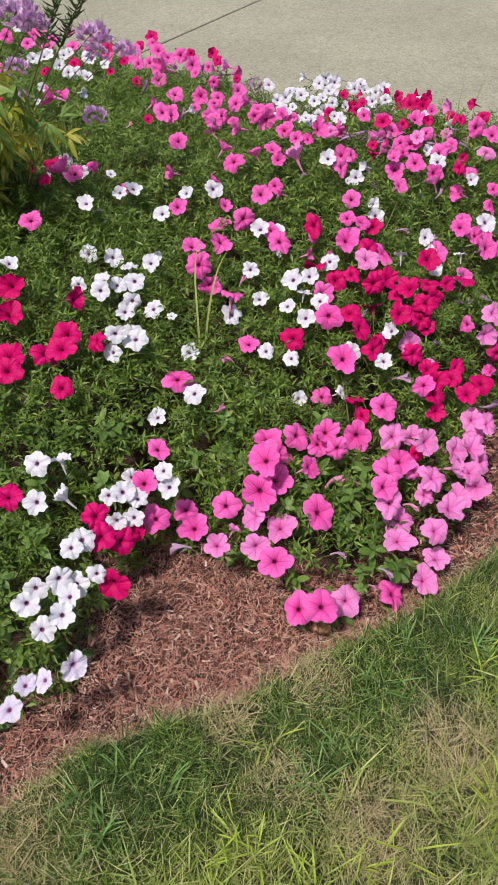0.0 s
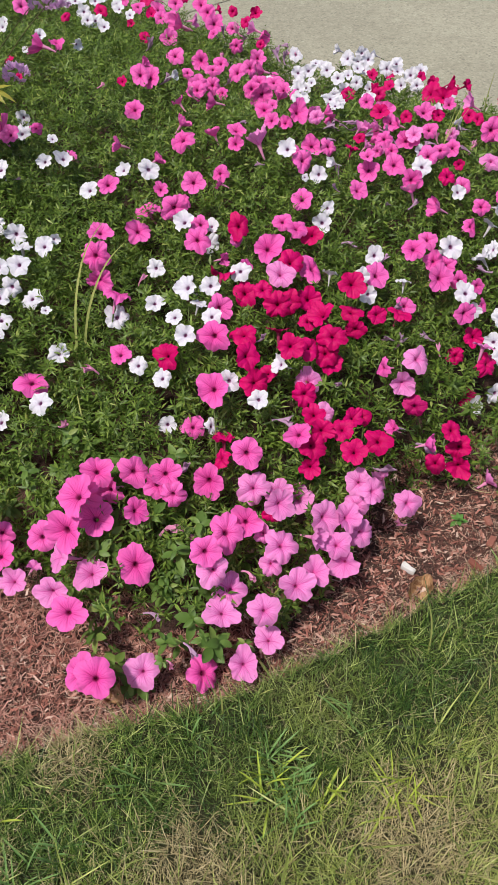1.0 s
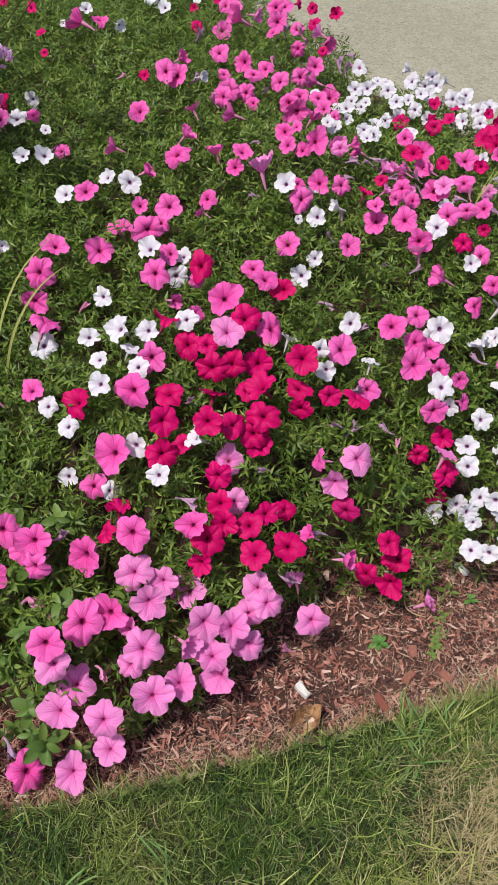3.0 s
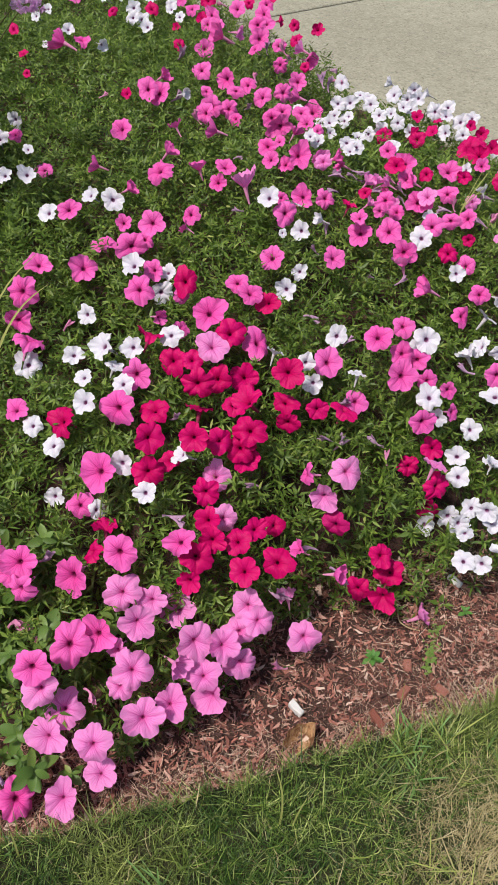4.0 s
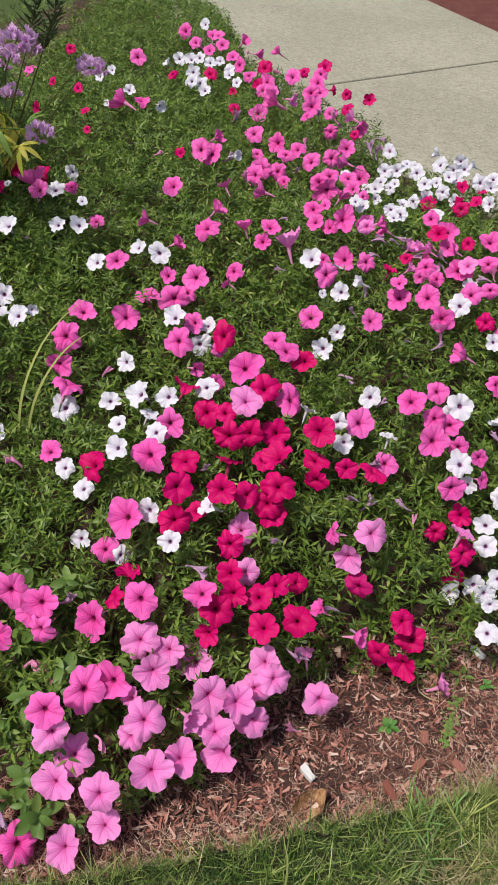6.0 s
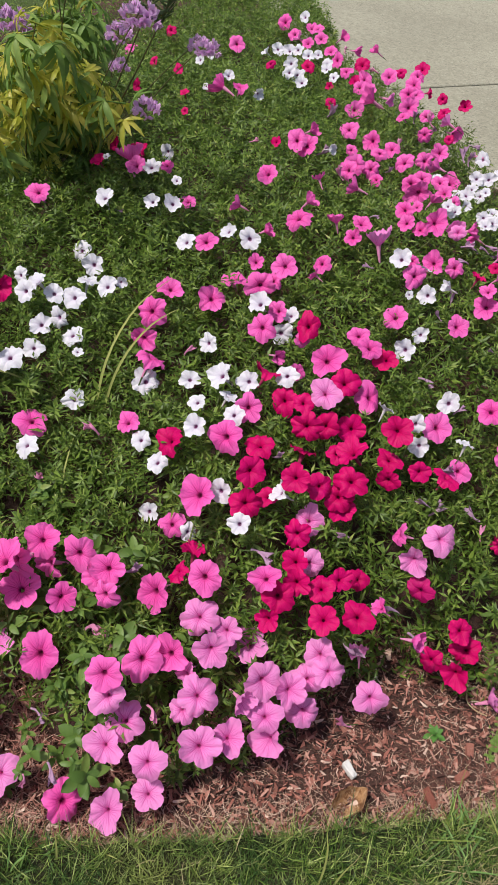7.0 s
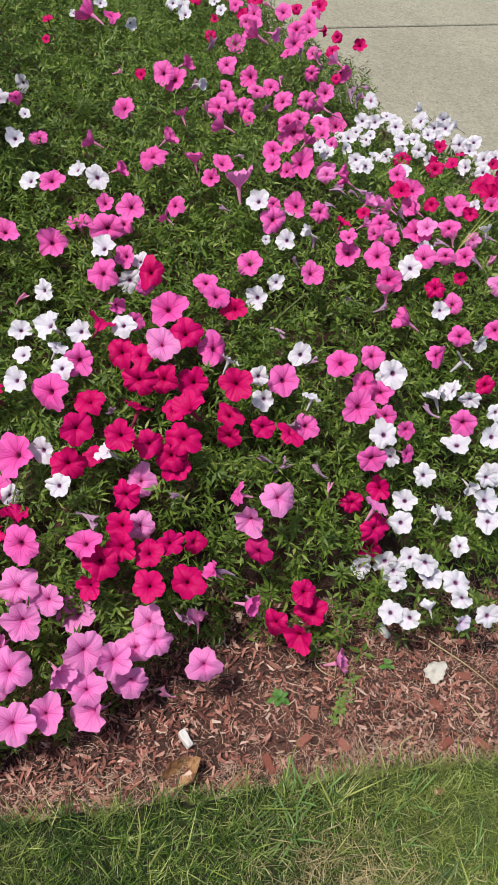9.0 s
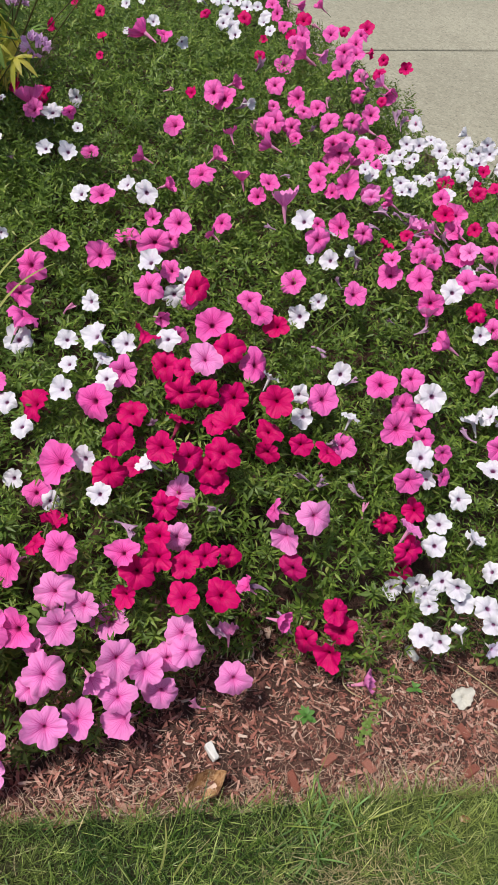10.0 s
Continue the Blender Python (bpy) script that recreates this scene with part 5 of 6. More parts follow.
DRY_SPOTS = ((0.36, 0.69, 0.065), (0.34, 0.73, 0.04), (-0.47, 0.52, 0.10), (0.70, 0.82, 0.07), (1.04, 1.30, 0.10), (0.02, 0.64, 0.04), (-0.08, 0.76, 0.05), (0.10, 0.83, 0.05), (0.20, 0.53, 0.06))
dryness = np.max([np.exp(-((spots[:, 0] - x) ** 2 + (spots[:, 1] - y) ** 2) / (2 * r * r)) for x, y, r in DRY_SPOTS], axis=0)
away, _ = polyline_distance(spots[:, 0], spots[:, 1], LAWN_EDGE)
dry = 0.65 * dry_of + 0.35 * rng.random(len(spots)) < 0.04 + 0.20 * smooth01((away - 0.08) / 0.25) + 0.70 * dryness
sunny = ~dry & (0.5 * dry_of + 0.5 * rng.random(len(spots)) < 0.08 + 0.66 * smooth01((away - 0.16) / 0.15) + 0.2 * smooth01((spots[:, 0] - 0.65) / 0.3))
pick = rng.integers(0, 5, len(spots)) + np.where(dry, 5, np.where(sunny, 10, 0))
pieces = []
for j, b in enumerate(BLADES * 3):
    mine = pick == j
    w, lean_w = spots[mine], lean_of[mine]
    n = len(w)
    long = rng.uniform(0.014, 0.036, n) * rng.choice([0.85, 1.0, 1.4], n) * tall_of[mine] * np.where((j >= 10) & (rng.random(n) < 0.06), 1.9, 1.0)
    comb = 0.9 * np.sin(5.1 * w[:, 0] + 3.3 * w[:, 1]), 0.6 * np.sin(4.3 * w[:, 1] - 6.0 * w[:, 0] + 1.0)
    ups = np.stack([rng.normal(0, 0.24, n) + lean_w[:, 0] + 0.3 * comb[0], rng.normal(-0.05, 0.24, n) + lean_w[:, 1] + 0.3 * comb[1], np.ones(n)], 1)
    places = np.stack([w[:, 0], w[:, 1], np.maximum(lawn_height(w[:, 0], w[:, 1]), -0.02) - 0.004], 1)
    pieces.append(scatter(b, frames_at(places, ups, rng.uniform(0, 6.3, n), long)))
grass = new("lawn_grass", quads_mesh("lawn_grass", *joined(pieces[:5]), [GRASS]))
tagged(grass, "short mown green lawn grass beside the bed", "grass", kind="stuff")
grass = new("dry_lawn_grass", quads_mesh("dry_lawn_grass", *joined(pieces[5:10]), [DRY_GRASS]))
tagged(grass, "straw-coloured dry grass in patches of the lawn", "grass", kind="stuff")
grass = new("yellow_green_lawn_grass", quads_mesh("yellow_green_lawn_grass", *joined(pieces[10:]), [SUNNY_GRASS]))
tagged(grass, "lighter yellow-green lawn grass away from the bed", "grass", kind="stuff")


# ---- mulch pieces ----
def chip_block(seed):
    """A splinter of bark: an uneven six-sided block, unit long."""
    g = np.random.default_rng(seed)
    v = np.array([(x, y, z) for z in (-0.05, 0.05) for x, y in ((-0.15, -0.5), (0.15, -0.5), (0.15, 0.5), (-0.15, 0.5))])
    v = v + g.normal(0, 0.055, v.shape) * (1, 1.6, 0.6)
    v[v[:, 1] > 0.25, 0] *= g.uniform(0.3, 0.9)
    v[:, 1] += np.where(v[:, 0] > 0, g.normal(0, 0.12), 0)
    q = np.array([(3, 2, 1, 0), (4, 5, 6, 7), (0, 1, 5, 4), (1, 2, 6, 5), (2, 3, 7, 6), (3, 0, 4, 7)])
    return v, q


def ribbon(seed):
    """A fibre: a thin strip of four stations, creased along its length, unit long."""
    g = np.random.default_rng(seed)
    t = np.linspace(-0.5, 0.5, 4)
    bend, wide = g.normal(0, 0.24), 0.013 if seed % 2 else 0.008
    line = np.stack([bend * (t * t - 0.1) * 2 + g.normal(0, 0.02, 4), t, 0.05 + 0.06 * np.cos(3 * t) + g.normal(0, 0.012, 4)], 1)
    v = np.stack([line - (wide, 0, 0), line + (wide, 0, 0.6 * wide)], 1).reshape(-1, 3)
    return v, np.array([(2 * k, 2 * k + 1, 2 * k + 3, 2 * k + 2) for k in range(3)])


rng = np.random.default_rng(31)
spots = np.stack([rng.uniform(-0.75, 1.6, 260000), rng.uniform(0.3, 2.2, 260000)], 1)
d, s = polyline_distance(spots[:, 0], spots[:, 1], LAWN_EDGE)
b, t = polyline_distance(spots[:, 0], spots[:, 1], BLOOM_EDGE)
bare = np.hypot((spots[:, 0] - 0.70) / 0.17, (spots[:, 1] - 1.56) / 0.17) < 1
inside = (s > 0) & (np.where(t > 0, b, -b) < 0.14) & (~bare | (rng.random(len(spots)) < 0.8))
spots, verge = spots[inside], d[inside] < 0.07
CHIPS = [chip_block(k) for k in range(6)]
RIBBONS = [ribbon(k) for k in range(6)]


def litter(template_list, where, size_low, size_high, lift, tilt):
    out = []
    pick = rng.integers(0, len(template_list), len(where))
    for j, tpl in enumerate(template_list):
        w = where[pick == j]
        n = len(w)
        z = soil_height(w[:, 0], w[:, 1]) + rng.uniform(0, lift, n)
        ups = np.stack([rng.normal(0, tilt, n), rng.normal(0, tilt, n), np.ones(n)], 1)
        out.append(scatter(tpl, frames_at(np.stack([w[:, 0], w[:, 1], z], 1), ups, rng.uniform(0, 6.3, n), rng.uniform(size_low, size_high, n))))
    return joined(out)


n = len(spots)
f = part("bark_shreds", quads_mesh("bark_shreds", *litter(CHIPS, spots[:15000], 0.004, 0.020, 0.012, 0.45), [CHIP], False), mulch)
f["kind"] = "stuff"
f = part("bark_crumbs", quads_mesh("bark_crumbs", *litter(CHIPS, spots[-22000:], 0.0025, 0.008, 0.008, 0.6), [CHIP], False), mulch)
f["kind"] = "stuff"
strawy = np.concatenate([spots[21000:29000], spots[32000:][spots[32000:, 0] > 0.75][:3500], spots[32000:][verge[32000:]][:6000]])
strands = [(v * (2.2, 1, 1), q) for v, q in RIBBONS]
f = part("bark_strands", quads_mesh("bark_strands", *litter(strands, spots[40000:][spots[40000:, 0] < 0.35][:7000], 0.014, 0.042, 0.014, 0.4), [STRAND]), mulch, "shredded reddish bark strands")
f["kind"] = "stuff"
f = part("straw", quads_mesh("straw", *litter(RIBBONS, strawy, 0.008, 0.036, 0.014, 0.35), [STRAW]), mulch, "dry straw and pine needles")
f["kind"] = "stuff"
CHIP_MESH = [quads_mesh("bark_chip", *c, [CHIP], False) for c in CHIPS]
strip = spots[(spots[:, 0] > -0.45) & (spots[:, 0] < 1.2)][-300:]
for (x, y), z in zip(strip, soil_height(strip[:, 0], strip[:, 1])):
    size = rng.uniform(0.011, 0.028)
    m = Matrix.Translation((x, y, z + 0.006)) @ Euler((rng.normal(0, 0.2), rng.normal(0, 0.2), rng.uniform(0, 6.3))).to_matrix().to_4x4() @ Matrix.Diagonal((size * rng.uniform(0.8, 1.6), size, size * 0.9, 1))
    part("bark_chip", CHIP_MESH[rng.integers(6)], mulch, "", m)
bits = hearts[rng.integers(0, len(hearts), 1600)] + rng.normal(0, 0.01, (1600, 2))
pick, out = rng.integers(0, 6, 1600), []
for j, r in enumerate(RIBBONS):
    w = bits[pick == j]
    n = len(w)
    ups = np.stack([rng.normal(0, 0.3, n), rng.normal(0, 0.3, n), np.ones(n)], 1)
    out.append(scatter(r, frames_at(np.stack([w[:, 0], w[:, 1], rng.uniform(0.004, 0.024, n)], 1), ups, rng.uniform(0, 6.3, n), rng.uniform(0.012, 0.04, n))))
clippings = new("grass_clippings", quads_mesh("grass_clippings", *joined(out), [DRY_GRASS]))
tagged(clippings, "pale dry clippings lying between the grass blades", "grass", kind="stuff")
# a few broad red chips with rounded corners
def broad_chip(seed):
    bm = bmesh.new()
    bmesh.ops.create_cube(bm, size=1.0)
    bmesh.ops.bevel(bm, geom=list(bm.edges), offset=0.2, segments=2, affect="EDGES", profile=0.6)
    for v in bm.verts:
        v.co += Vector([0.16 * noise.noise(v.co * 1.7 + Vector((seed * 3 + k, k, 0))) for k in range(3)])
    me = bpy.data.meshes.new("bark_chip")
    bm.to_mesh(me)
    bm.free()
    me.materials.append(RED_CHIP)
    return me


BROAD_CHIPS = [broad_chip(k) for k in range(4)]
for k, (x, y, turn) in enumerate(((0.847, 1.586, 0.3), (0.853, 1.529, -0.4), (0.819, 1.456, 0.9), (0.922, 1.563, 1.2), (1.153, 1.72, 1.4), (1.089, 1.675, -0.5), (1.049, 1.739, 1.1), (1.077, 1.834, 2.0))):
    m = Matrix.Translation((x, y, float(soil_height(np.array([x]), np.array([y]))[0]) + 0.012)) @ Euler((0.1, -0.1, turn)).to_matrix().to_4x4() @ Matrix.Diagonal((0.016, 0.026 + 0.004 * (k % 3), 0.009, 1))
    part("bark_chip", BROAD_CHIPS[k % 4], mulch, "", m)


# ---- tall cleomes behind the petunias ----
def palmate_leaf(seed, size):
    """Six drooping pointed leaflets spread from one point, with a petiole."""
    g = np.random.default_rng(seed)
    parts = []
    for k in range(6):
        v, q = leaf_blade(0.125 * g.uniform(0.8, 1.25), 0.4, g.uniform(0.3, 0.95), 5)
        v = v * size * (1.0 - 0.10 * abs(k - 2.5)) * g.uniform(0.85, 1.1)
        v = v @ np.array(Euler((g.normal(0.0, 0.2), g.normal(0, 0.2), (k - 2.5) * 0.62 + g.normal(0, 0.1))).to_matrix()).T
        parts.append((v, q))
    t = np.linspace(0, 1, 5)[:, None]
    parts.append(tube_along(t * np.array((0.0, -0.6, -0.35)) * size + (0, 0, 0), np.linspace(0.0012, 0.0022, 5), 4))
    return joined(parts)


def cleome_head(seed):
    """A spidery globe of four-petalled florets with long stamens; 0.1 m across."""
    g = np.random.default_rng(seed)
    petals, threads = [], []
    for k in range(26):
        a, h = k * 2.4, g.uniform(-0.2, 0.95)
        out = np.array((math.cos(a) * math.sqrt(max(0, 1 - h * h)), math.sin(a) * math.sqrt(max(0, 1 - h * h)), h))
        root = out * g.uniform(0.028, 0.04)
        for p in range(4):
            v, q = leaf_blade(0.40, 0.2, -0.3)
            v = v * g.uniform(0.018, 0.027)
            v = v @ np.array(Euler((g.uniform(0.2, 0.9), 0, p * 0.8 - 1.2 + g.normal(0, 0.2))).to_matrix()).T
            m = np.array(Vector(out).to_track_quat("Z", "Y").to_matrix())
            petals.append((v @ m.T + root, q))
        for _ in range(3):
            tip = root + (out + g.normal(0, 0.35, 3)) * g.uniform(0.02, 0.035)
            threads.append(tube_along(np.linspace(root, tip, 3), [0.0006, 0.0005, 0.0004], 3))
    return joined(petals), joined(threads)


YELLOW_LEAVES = [quads_mesh("leaf", *palmate_leaf(k, 0.062), [CLEOME_LEAF]) for k in range(4)]
GREEN_LEAVES = [quads_mesh("leaf", *palmate_leaf(k + 9, 0.072), [CLEOME_GREEN]) for k in range(4)]
HEAD_MESH = []
for k in range(3):
    p, th = cleome_head(k)
    HEAD_MESH.append((quads_mesh("flower_head", *p, [CLEOME_PETAL]), quads_mesh("stamen_tuft", *th, [CLEOME_STEM])))


def cleome(base, head, label, leaves, low, high, yellow, seed, size=1.0, spread=0.11, droop=-0.15):
    """A stem from base to head with palmate leaves between the shares low and high of it."""
    g = np.random.default_rng(seed)
    bx, by = base
    bz = float(soil_height(np.array([bx]), np.array([by]))[0])
    at = Vector((bx, by, bz))
    plant = tagged(empty("cleome_plant", at), label, "cleome", "cleomes at the back of the bed")
    end = Vector(head) - at
    bend = end * 0.5 + Vector((g.normal(0, 0.03), g.normal(0, 0.03), 0.1))
    t = np.linspace(0, 1, 12)[:, None]
    line = 2 * t * (1 - t) * np.array(bend) + t ** 2 * np.array(end)
    part("stem", quads_mesh("stem", *tube_along(line, np.linspace(0.0022, 0.0012, 12), 6), [CLEOME_STEM]), plant)
    if size:
        petals, threads = HEAD_MESH[seed % 3]
        f = part("flower_head", petals, plant, "spidery mauve flower head", Matrix.Translation(end - Vector((0, 0, 0.018))) @ Matrix.Diagonal((size, size, size, 1)))
        part("stamen_tuft", threads, f)
    for k in range(leaves):
        s = low + (high - low) * (k + g.random()) / leaves
        spot = Vector(2 * s * (1 - s) * np.array(bend) + s ** 2 * np.array(end))
        a = k * 2.4 + g.normal(0, 0.4)
        away = Vector((math.cos(a), math.sin(a), 0))
        bank = YELLOW_LEAVES if g.random() < yellow else GREEN_LEAVES
        m = Matrix.Translation(spot + away * spread * g.uniform(0.5, 1.1)) @ Euler((g.normal(droop, 0.35), g.normal(0, 0.45), a - math.pi / 2)).to_matrix().to_4x4() @ Matrix.Diagonal((*[g.uniform(0.75, 1.15)] * 3, 1))
        part("leaf", bank[g.integers(4)], plant, "", m)


MAUVE = "tall cleome with a mauve spidery flower head on a thin stem"
YELLOWED = "tall cleome with yellowing drooping palmate leaves"
cleome((-0.98, 2.56), (-0.36, 2.28, 0.83), MAUVE, 0, 0.1, 0.25, 1.0, 1, 0.62)
cleome((-1.00, 2.50), (-0.455, 2.39, 0.795), MAUVE, 0, 0.1, 0.25, 1.0, 14, 0.60)
cleome((-0.96, 2.44), (-0.446, 2.17, 0.695), MAUVE, 0, 0.1, 0.35, 1.0, 2, 0.66)
cleome((-1.02, 2.55), (-0.70, 2.374, 0.685), MAUVE, 2, 0.2, 0.5, 1.0, 3, 0.55)
cleome((-1.05, 2.60), (-0.555, 2.00, 0.985), MAUVE, 2, 0.1, 0.35, 1.0, 4, 1.0)
cleome((-1.02, 2.46), (-0.525, 2.01, 0.965), MAUVE, 0, 0.1, 0.35, 1.0, 18, 0.75)
cleome((-0.98, 2.40), (-0.40, 2.08, 0.915), MAUVE, 0, 0.1, 0.3, 1.0, 19, 0.85)
cleome((-1.00, 2.58), (-0.69, 2.36, 0.77), MAUVE, 0, 0.1, 0.3, 1.0, 11, 0.7)
cleome((-1.12, 2.42), (-0.947, 2.235, 0.755), MAUVE, 2, 0.1, 0.35, 1.0, 16, 0.95)
GREENLEAF = "tall cleome with broad green palmate leaves"
for seed, (base, head, leaves, low, spread) in enumerate((
        ((-0.78, 2.40), (-0.71, 2.17, 0.72), 30, 0.52, 0.085), ((-0.92, 2.34), (-0.80, 2.13, 0.71), 36, 0.50, 0.095), ((-0.98, 2.20), (-0.83, 2.04, 0.66), 34, 0.50, 0.095),
        ((-0.66, 2.46), (-0.56, 2.20, 0.67), 5, 0.84, 0.05), ((-1.02, 2.36), (-0.92, 2.19, 0.69), 34, 0.45, 0.085), ((-0.98, 2.40), (-0.875, 2.225, 0.68), 34, 0.45, 0.08),
        ((-0.92, 2.42), (-0.82, 2.26, 0.68), 32, 0.45, 0.075), ((-0.88, 2.30), (-0.795, 2.19, 0.63), 30, 0.40, 0.075), ((-0.90, 2.44), (-0.79, 2.30, 0.655), 26, 0.45, 0.07))):
    cleome(base, head, YELLOWED, leaves, low, 1.0, 0.68, seed + 20, 0, spread, -0.6)
cleome((-1.06, 2.66), (-0.95, 2.46, 0.74), GREENLEAF, 26, 0.62, 1.0, 0.12, 7, 0, 0.10, -0.4)
cleome((-1.16, 2.80), (-1.08, 2.62, 0.74), GREENLEAF, 24, 0.60, 1.0, 0.2, 10, 0, 0.11, -0.4)
cleome((-1.10, 2.60), (-1.00, 2.44, 0.735), GREENLEAF, 24, 0.60, 1.0, 0.15, 17, 0, 0.09, -0.5)
cleome((-0.95, 2.24), (-0.66, 2.04, 0.84), YELLOWED, 18, 0.74, 1.0, 0.55, 28, 0, 0.07, -0.5)


def seed_stalk(base, top, seed):
    """A finished cleome stalk: a thin stem with whorls of narrow dark pods."""
    g = np.random.default_rng(seed)
    bx, by = base
    bz = float(soil_height(np.array([bx]), np.array([by]))[0])
    at = Vector((bx, by, bz))
    plant = tagged(empty("cleome_plant", at), "finished cleome stalk with thin dark green seed pods", "cleome", "cleomes at the back of the bed")
    end = np.array(top) - np.array(at)
    t = np.linspace(0, 1, 10)[:, None]
    part("stem", quads_mesh("stem", *tube_along(t * end + np.sin(t * 3) * (0.02, 0.01, 0), np.linspace(0.0036, 0.0016, 10), 6), [CLEOME_STEM]), plant)
    for k in range(64):
        u = 0.82 + 0.18 * k / 64
        root = u * end + np.sin(u * 3) * np.array((0.02, 0.01, 0))
        a = k * 2.4
        out = np.array((math.cos(a), math.sin(a), g.uniform(-0.5, 0.9)))
        size = g.uniform(0.014, 0.042)
        v = np.arange(6)[:, None] / 5
        line = root + v * out * size + v ** 2 * np.array((0, 0, 0.012))
        part("pod", quads_mesh("pod", *tube_along(line, (0.0007, 0.0016, 0.0024, 0.0024, 0.0016, 0.0005), 5), [POD]), plant)


POD = leaf_skin("seed_pod", (0.03, 0.06, 0.02), (0.06, 0.10, 0.03), (0.09, 0.13, 0.045), (0.12, 0.12, 0.05), 0.5, 0.0)
seed_stalk((-1.00, 2.42), (-0.52, 2.31, 0.96), 3)
seed_stalk((-1.04, 2.50), (-0.46, 2.30, 0.95), 4)


# ---- long grass blades standing in the flowers ----
def long_blade(line, width, label):
    """A narrow folded blade through points in space."""
    line = np.array(line, float)
    t = np.linspace(0, 1, len(line))
    u = np.linspace(0, 1, 14)
    pts = np.stack([np.interp(u, t, line[:, k]) for k in range(3)], 1)
    for _ in range(3):
        pts[1:-1] = (pts[:-2] + 2 * pts[1:-1] + pts[2:]) / 4
    tang = np.gradient(pts, axis=0)
    side = np.cross(tang, (0.3, -0.6, 0.7))
    side /= np.linalg.norm(side, axis=1)[:, None]
    w = (width * (1 - u ** 3) + 0.0003)[:, None]
    lift = np.array((0.0, -0.5, 0.6)) * w * 0.4
    v = np.stack([pts - side * w + lift, pts, pts + side * w + lift], 1).reshape(-1, 3)
    q = [(3 * k + j, 3 * k + j + 1, 3 * k + j + 4, 3 * k + j + 3) for k in range(13) for j in (0, 1)]
    base = Vector(pts[0])
    ob = new("grass_stalk", quads_mesh("grass_stalk", v - np.array(base), np.array(q), [SEED_STALK]))
    ob.location = base
    return tagged(ob, label, "grass", "long grass in the flowers")


TALL = "long pale green grass blade arching above the petunias"
long_blade([(-0.16, 1.63, 0.18), (-0.16, 1.655, 0.27), (-0.162, 1.685, 0.365), (-0.172, 1.80, 0.44), (-0.15, 1.90, 0.465)], 0.0026, TALL)
long_blade([(-0.15, 1.65, 0.18), (-0.145, 1.67, 0.28), (-0.13, 1.70, 0.367), (-0.11, 1.77, 0.43), (-0.08, 1.83, 0.45)], 0.0026, TALL)
long_blade([(-0.02, 1.37, 0.07), (-0.037, 1.395, 0.14), (-0.055, 1.418, 0.20), (-0.086, 1.47, 0.25), (-0.122, 1.54, 0.262)], 0.0024, TALL)
long_blade([(-0.42, 1.58, 0.20), (-0.395, 1.577, 0.26), (-0.332, 1.529, 0.335), (-0.289, 1.551, 0.325), (-0.242, 1.623, 0.25)], 0.0024, TALL)
SEEDING = "thin pale grass stalk rising above the petunias"
for tip in ((0.660, 2.721, 0.491), (0.673, 2.720, 0.485), (0.679, 2.729, 0.492), (0.698, 2.724, 0.480)):
    long_blade([(0.628, 2.60, 0.33), (0.637, 2.637, 0.416), tip], 0.0009, SEEDING)
long_blade([(0.76, 2.96, 0.30), (0.76, 2.97, 0.42), (0.77, 2.98, 0.50)], 0.0014, SEEDING)
long_blade([(0.83, 3.02, 0.30), (0.84, 3.04, 0.40), (0.87, 3.06, 0.48)], 0.0014, SEEDING)
LAWN_STALK = "thin pale grass stalk standing up from the lawn edge"
long_blade([(0.715, 1.18, -0.004), (0.713, 1.19, 0.05), (0.705, 1.20, 0.10), (0.69, 1.21, 0.135)], 0.0016, LAWN_STALK)
long_blade([(0.735, 1.19, -0.004), (0.738, 1.20, 0.04), (0.745, 1.21, 0.09)], 0.0015, LAWN_STALK)
long_blade([(0.344, 0.969, -0.004), (0.342, 0.975, 0.045), (0.337, 0.98, 0.09)], 0.0015, LAWN_STALK)


# ---- what lies on the mulch ----
def on_mulch(x, y, lift=0.0):
    return float(soil_height(np.array([x]), np.array([y]))[0]) + lift


def seedling(x, y, size, leaves, label):
    plant = tagged(empty("weed_seedling", (x, y, on_mulch(x, y))), label, "weed")
    v, q = leaf_blade(0.27, 0.25, 0.3, 5)
    me = quads_mesh("leaf", v, q, [WEED_LEAF])
    for k in range(leaves):
        s = size * (1.0 - 0.5 * k / leaves)
        m = Matrix.Translation((0, 0, 0.006 + 0.016 * k / leaves)) @ Euler((0.25 + 0.6 * k / leaves, 0, k * 2.4)).to_matrix().to_4x4() @ Matrix.Diagonal((s, s, s, 1))
        part("leaf", me, plant, "", m)
    part("stem", quads_mesh("stem", *tube_along(np.array([(0, 0, -0.004), (0, 0, 0.012), (0.001, 0, 0.022)]), [0.002, 0.0016, 0.001], 5), [STEM]), plant)


def straw_stalk(line, thick):
    """A dry stalk lying on the mulch, its ends slightly raised."""
    pts = np.array([(x, y, on_mulch(x, y, 0.016 + lift)) for x, y, lift in line])
    t, u = np.linspace(0, 1, len(pts)), np.linspace(0, 1, 12)
    pts = np.stack([np.interp(u, t, pts[:, k]) for k in range(3)], 1)
    for _ in range(2):
        pts[1:-1] = (pts[:-2] + 2 * pts[1:-1] + pts[2:]) / 4
    ob = new("straw_stalk", quads_mesh("straw_stalk", *tube_along(pts - pts[0], np.linspace(thick, thick * 0.5, 12), 5), [DRY_GRASS]))
    ob.location = pts[0]
    tagged(ob, "long pale dry straw stalk lying on the mulch", "straw", "loose straw on the mulch")


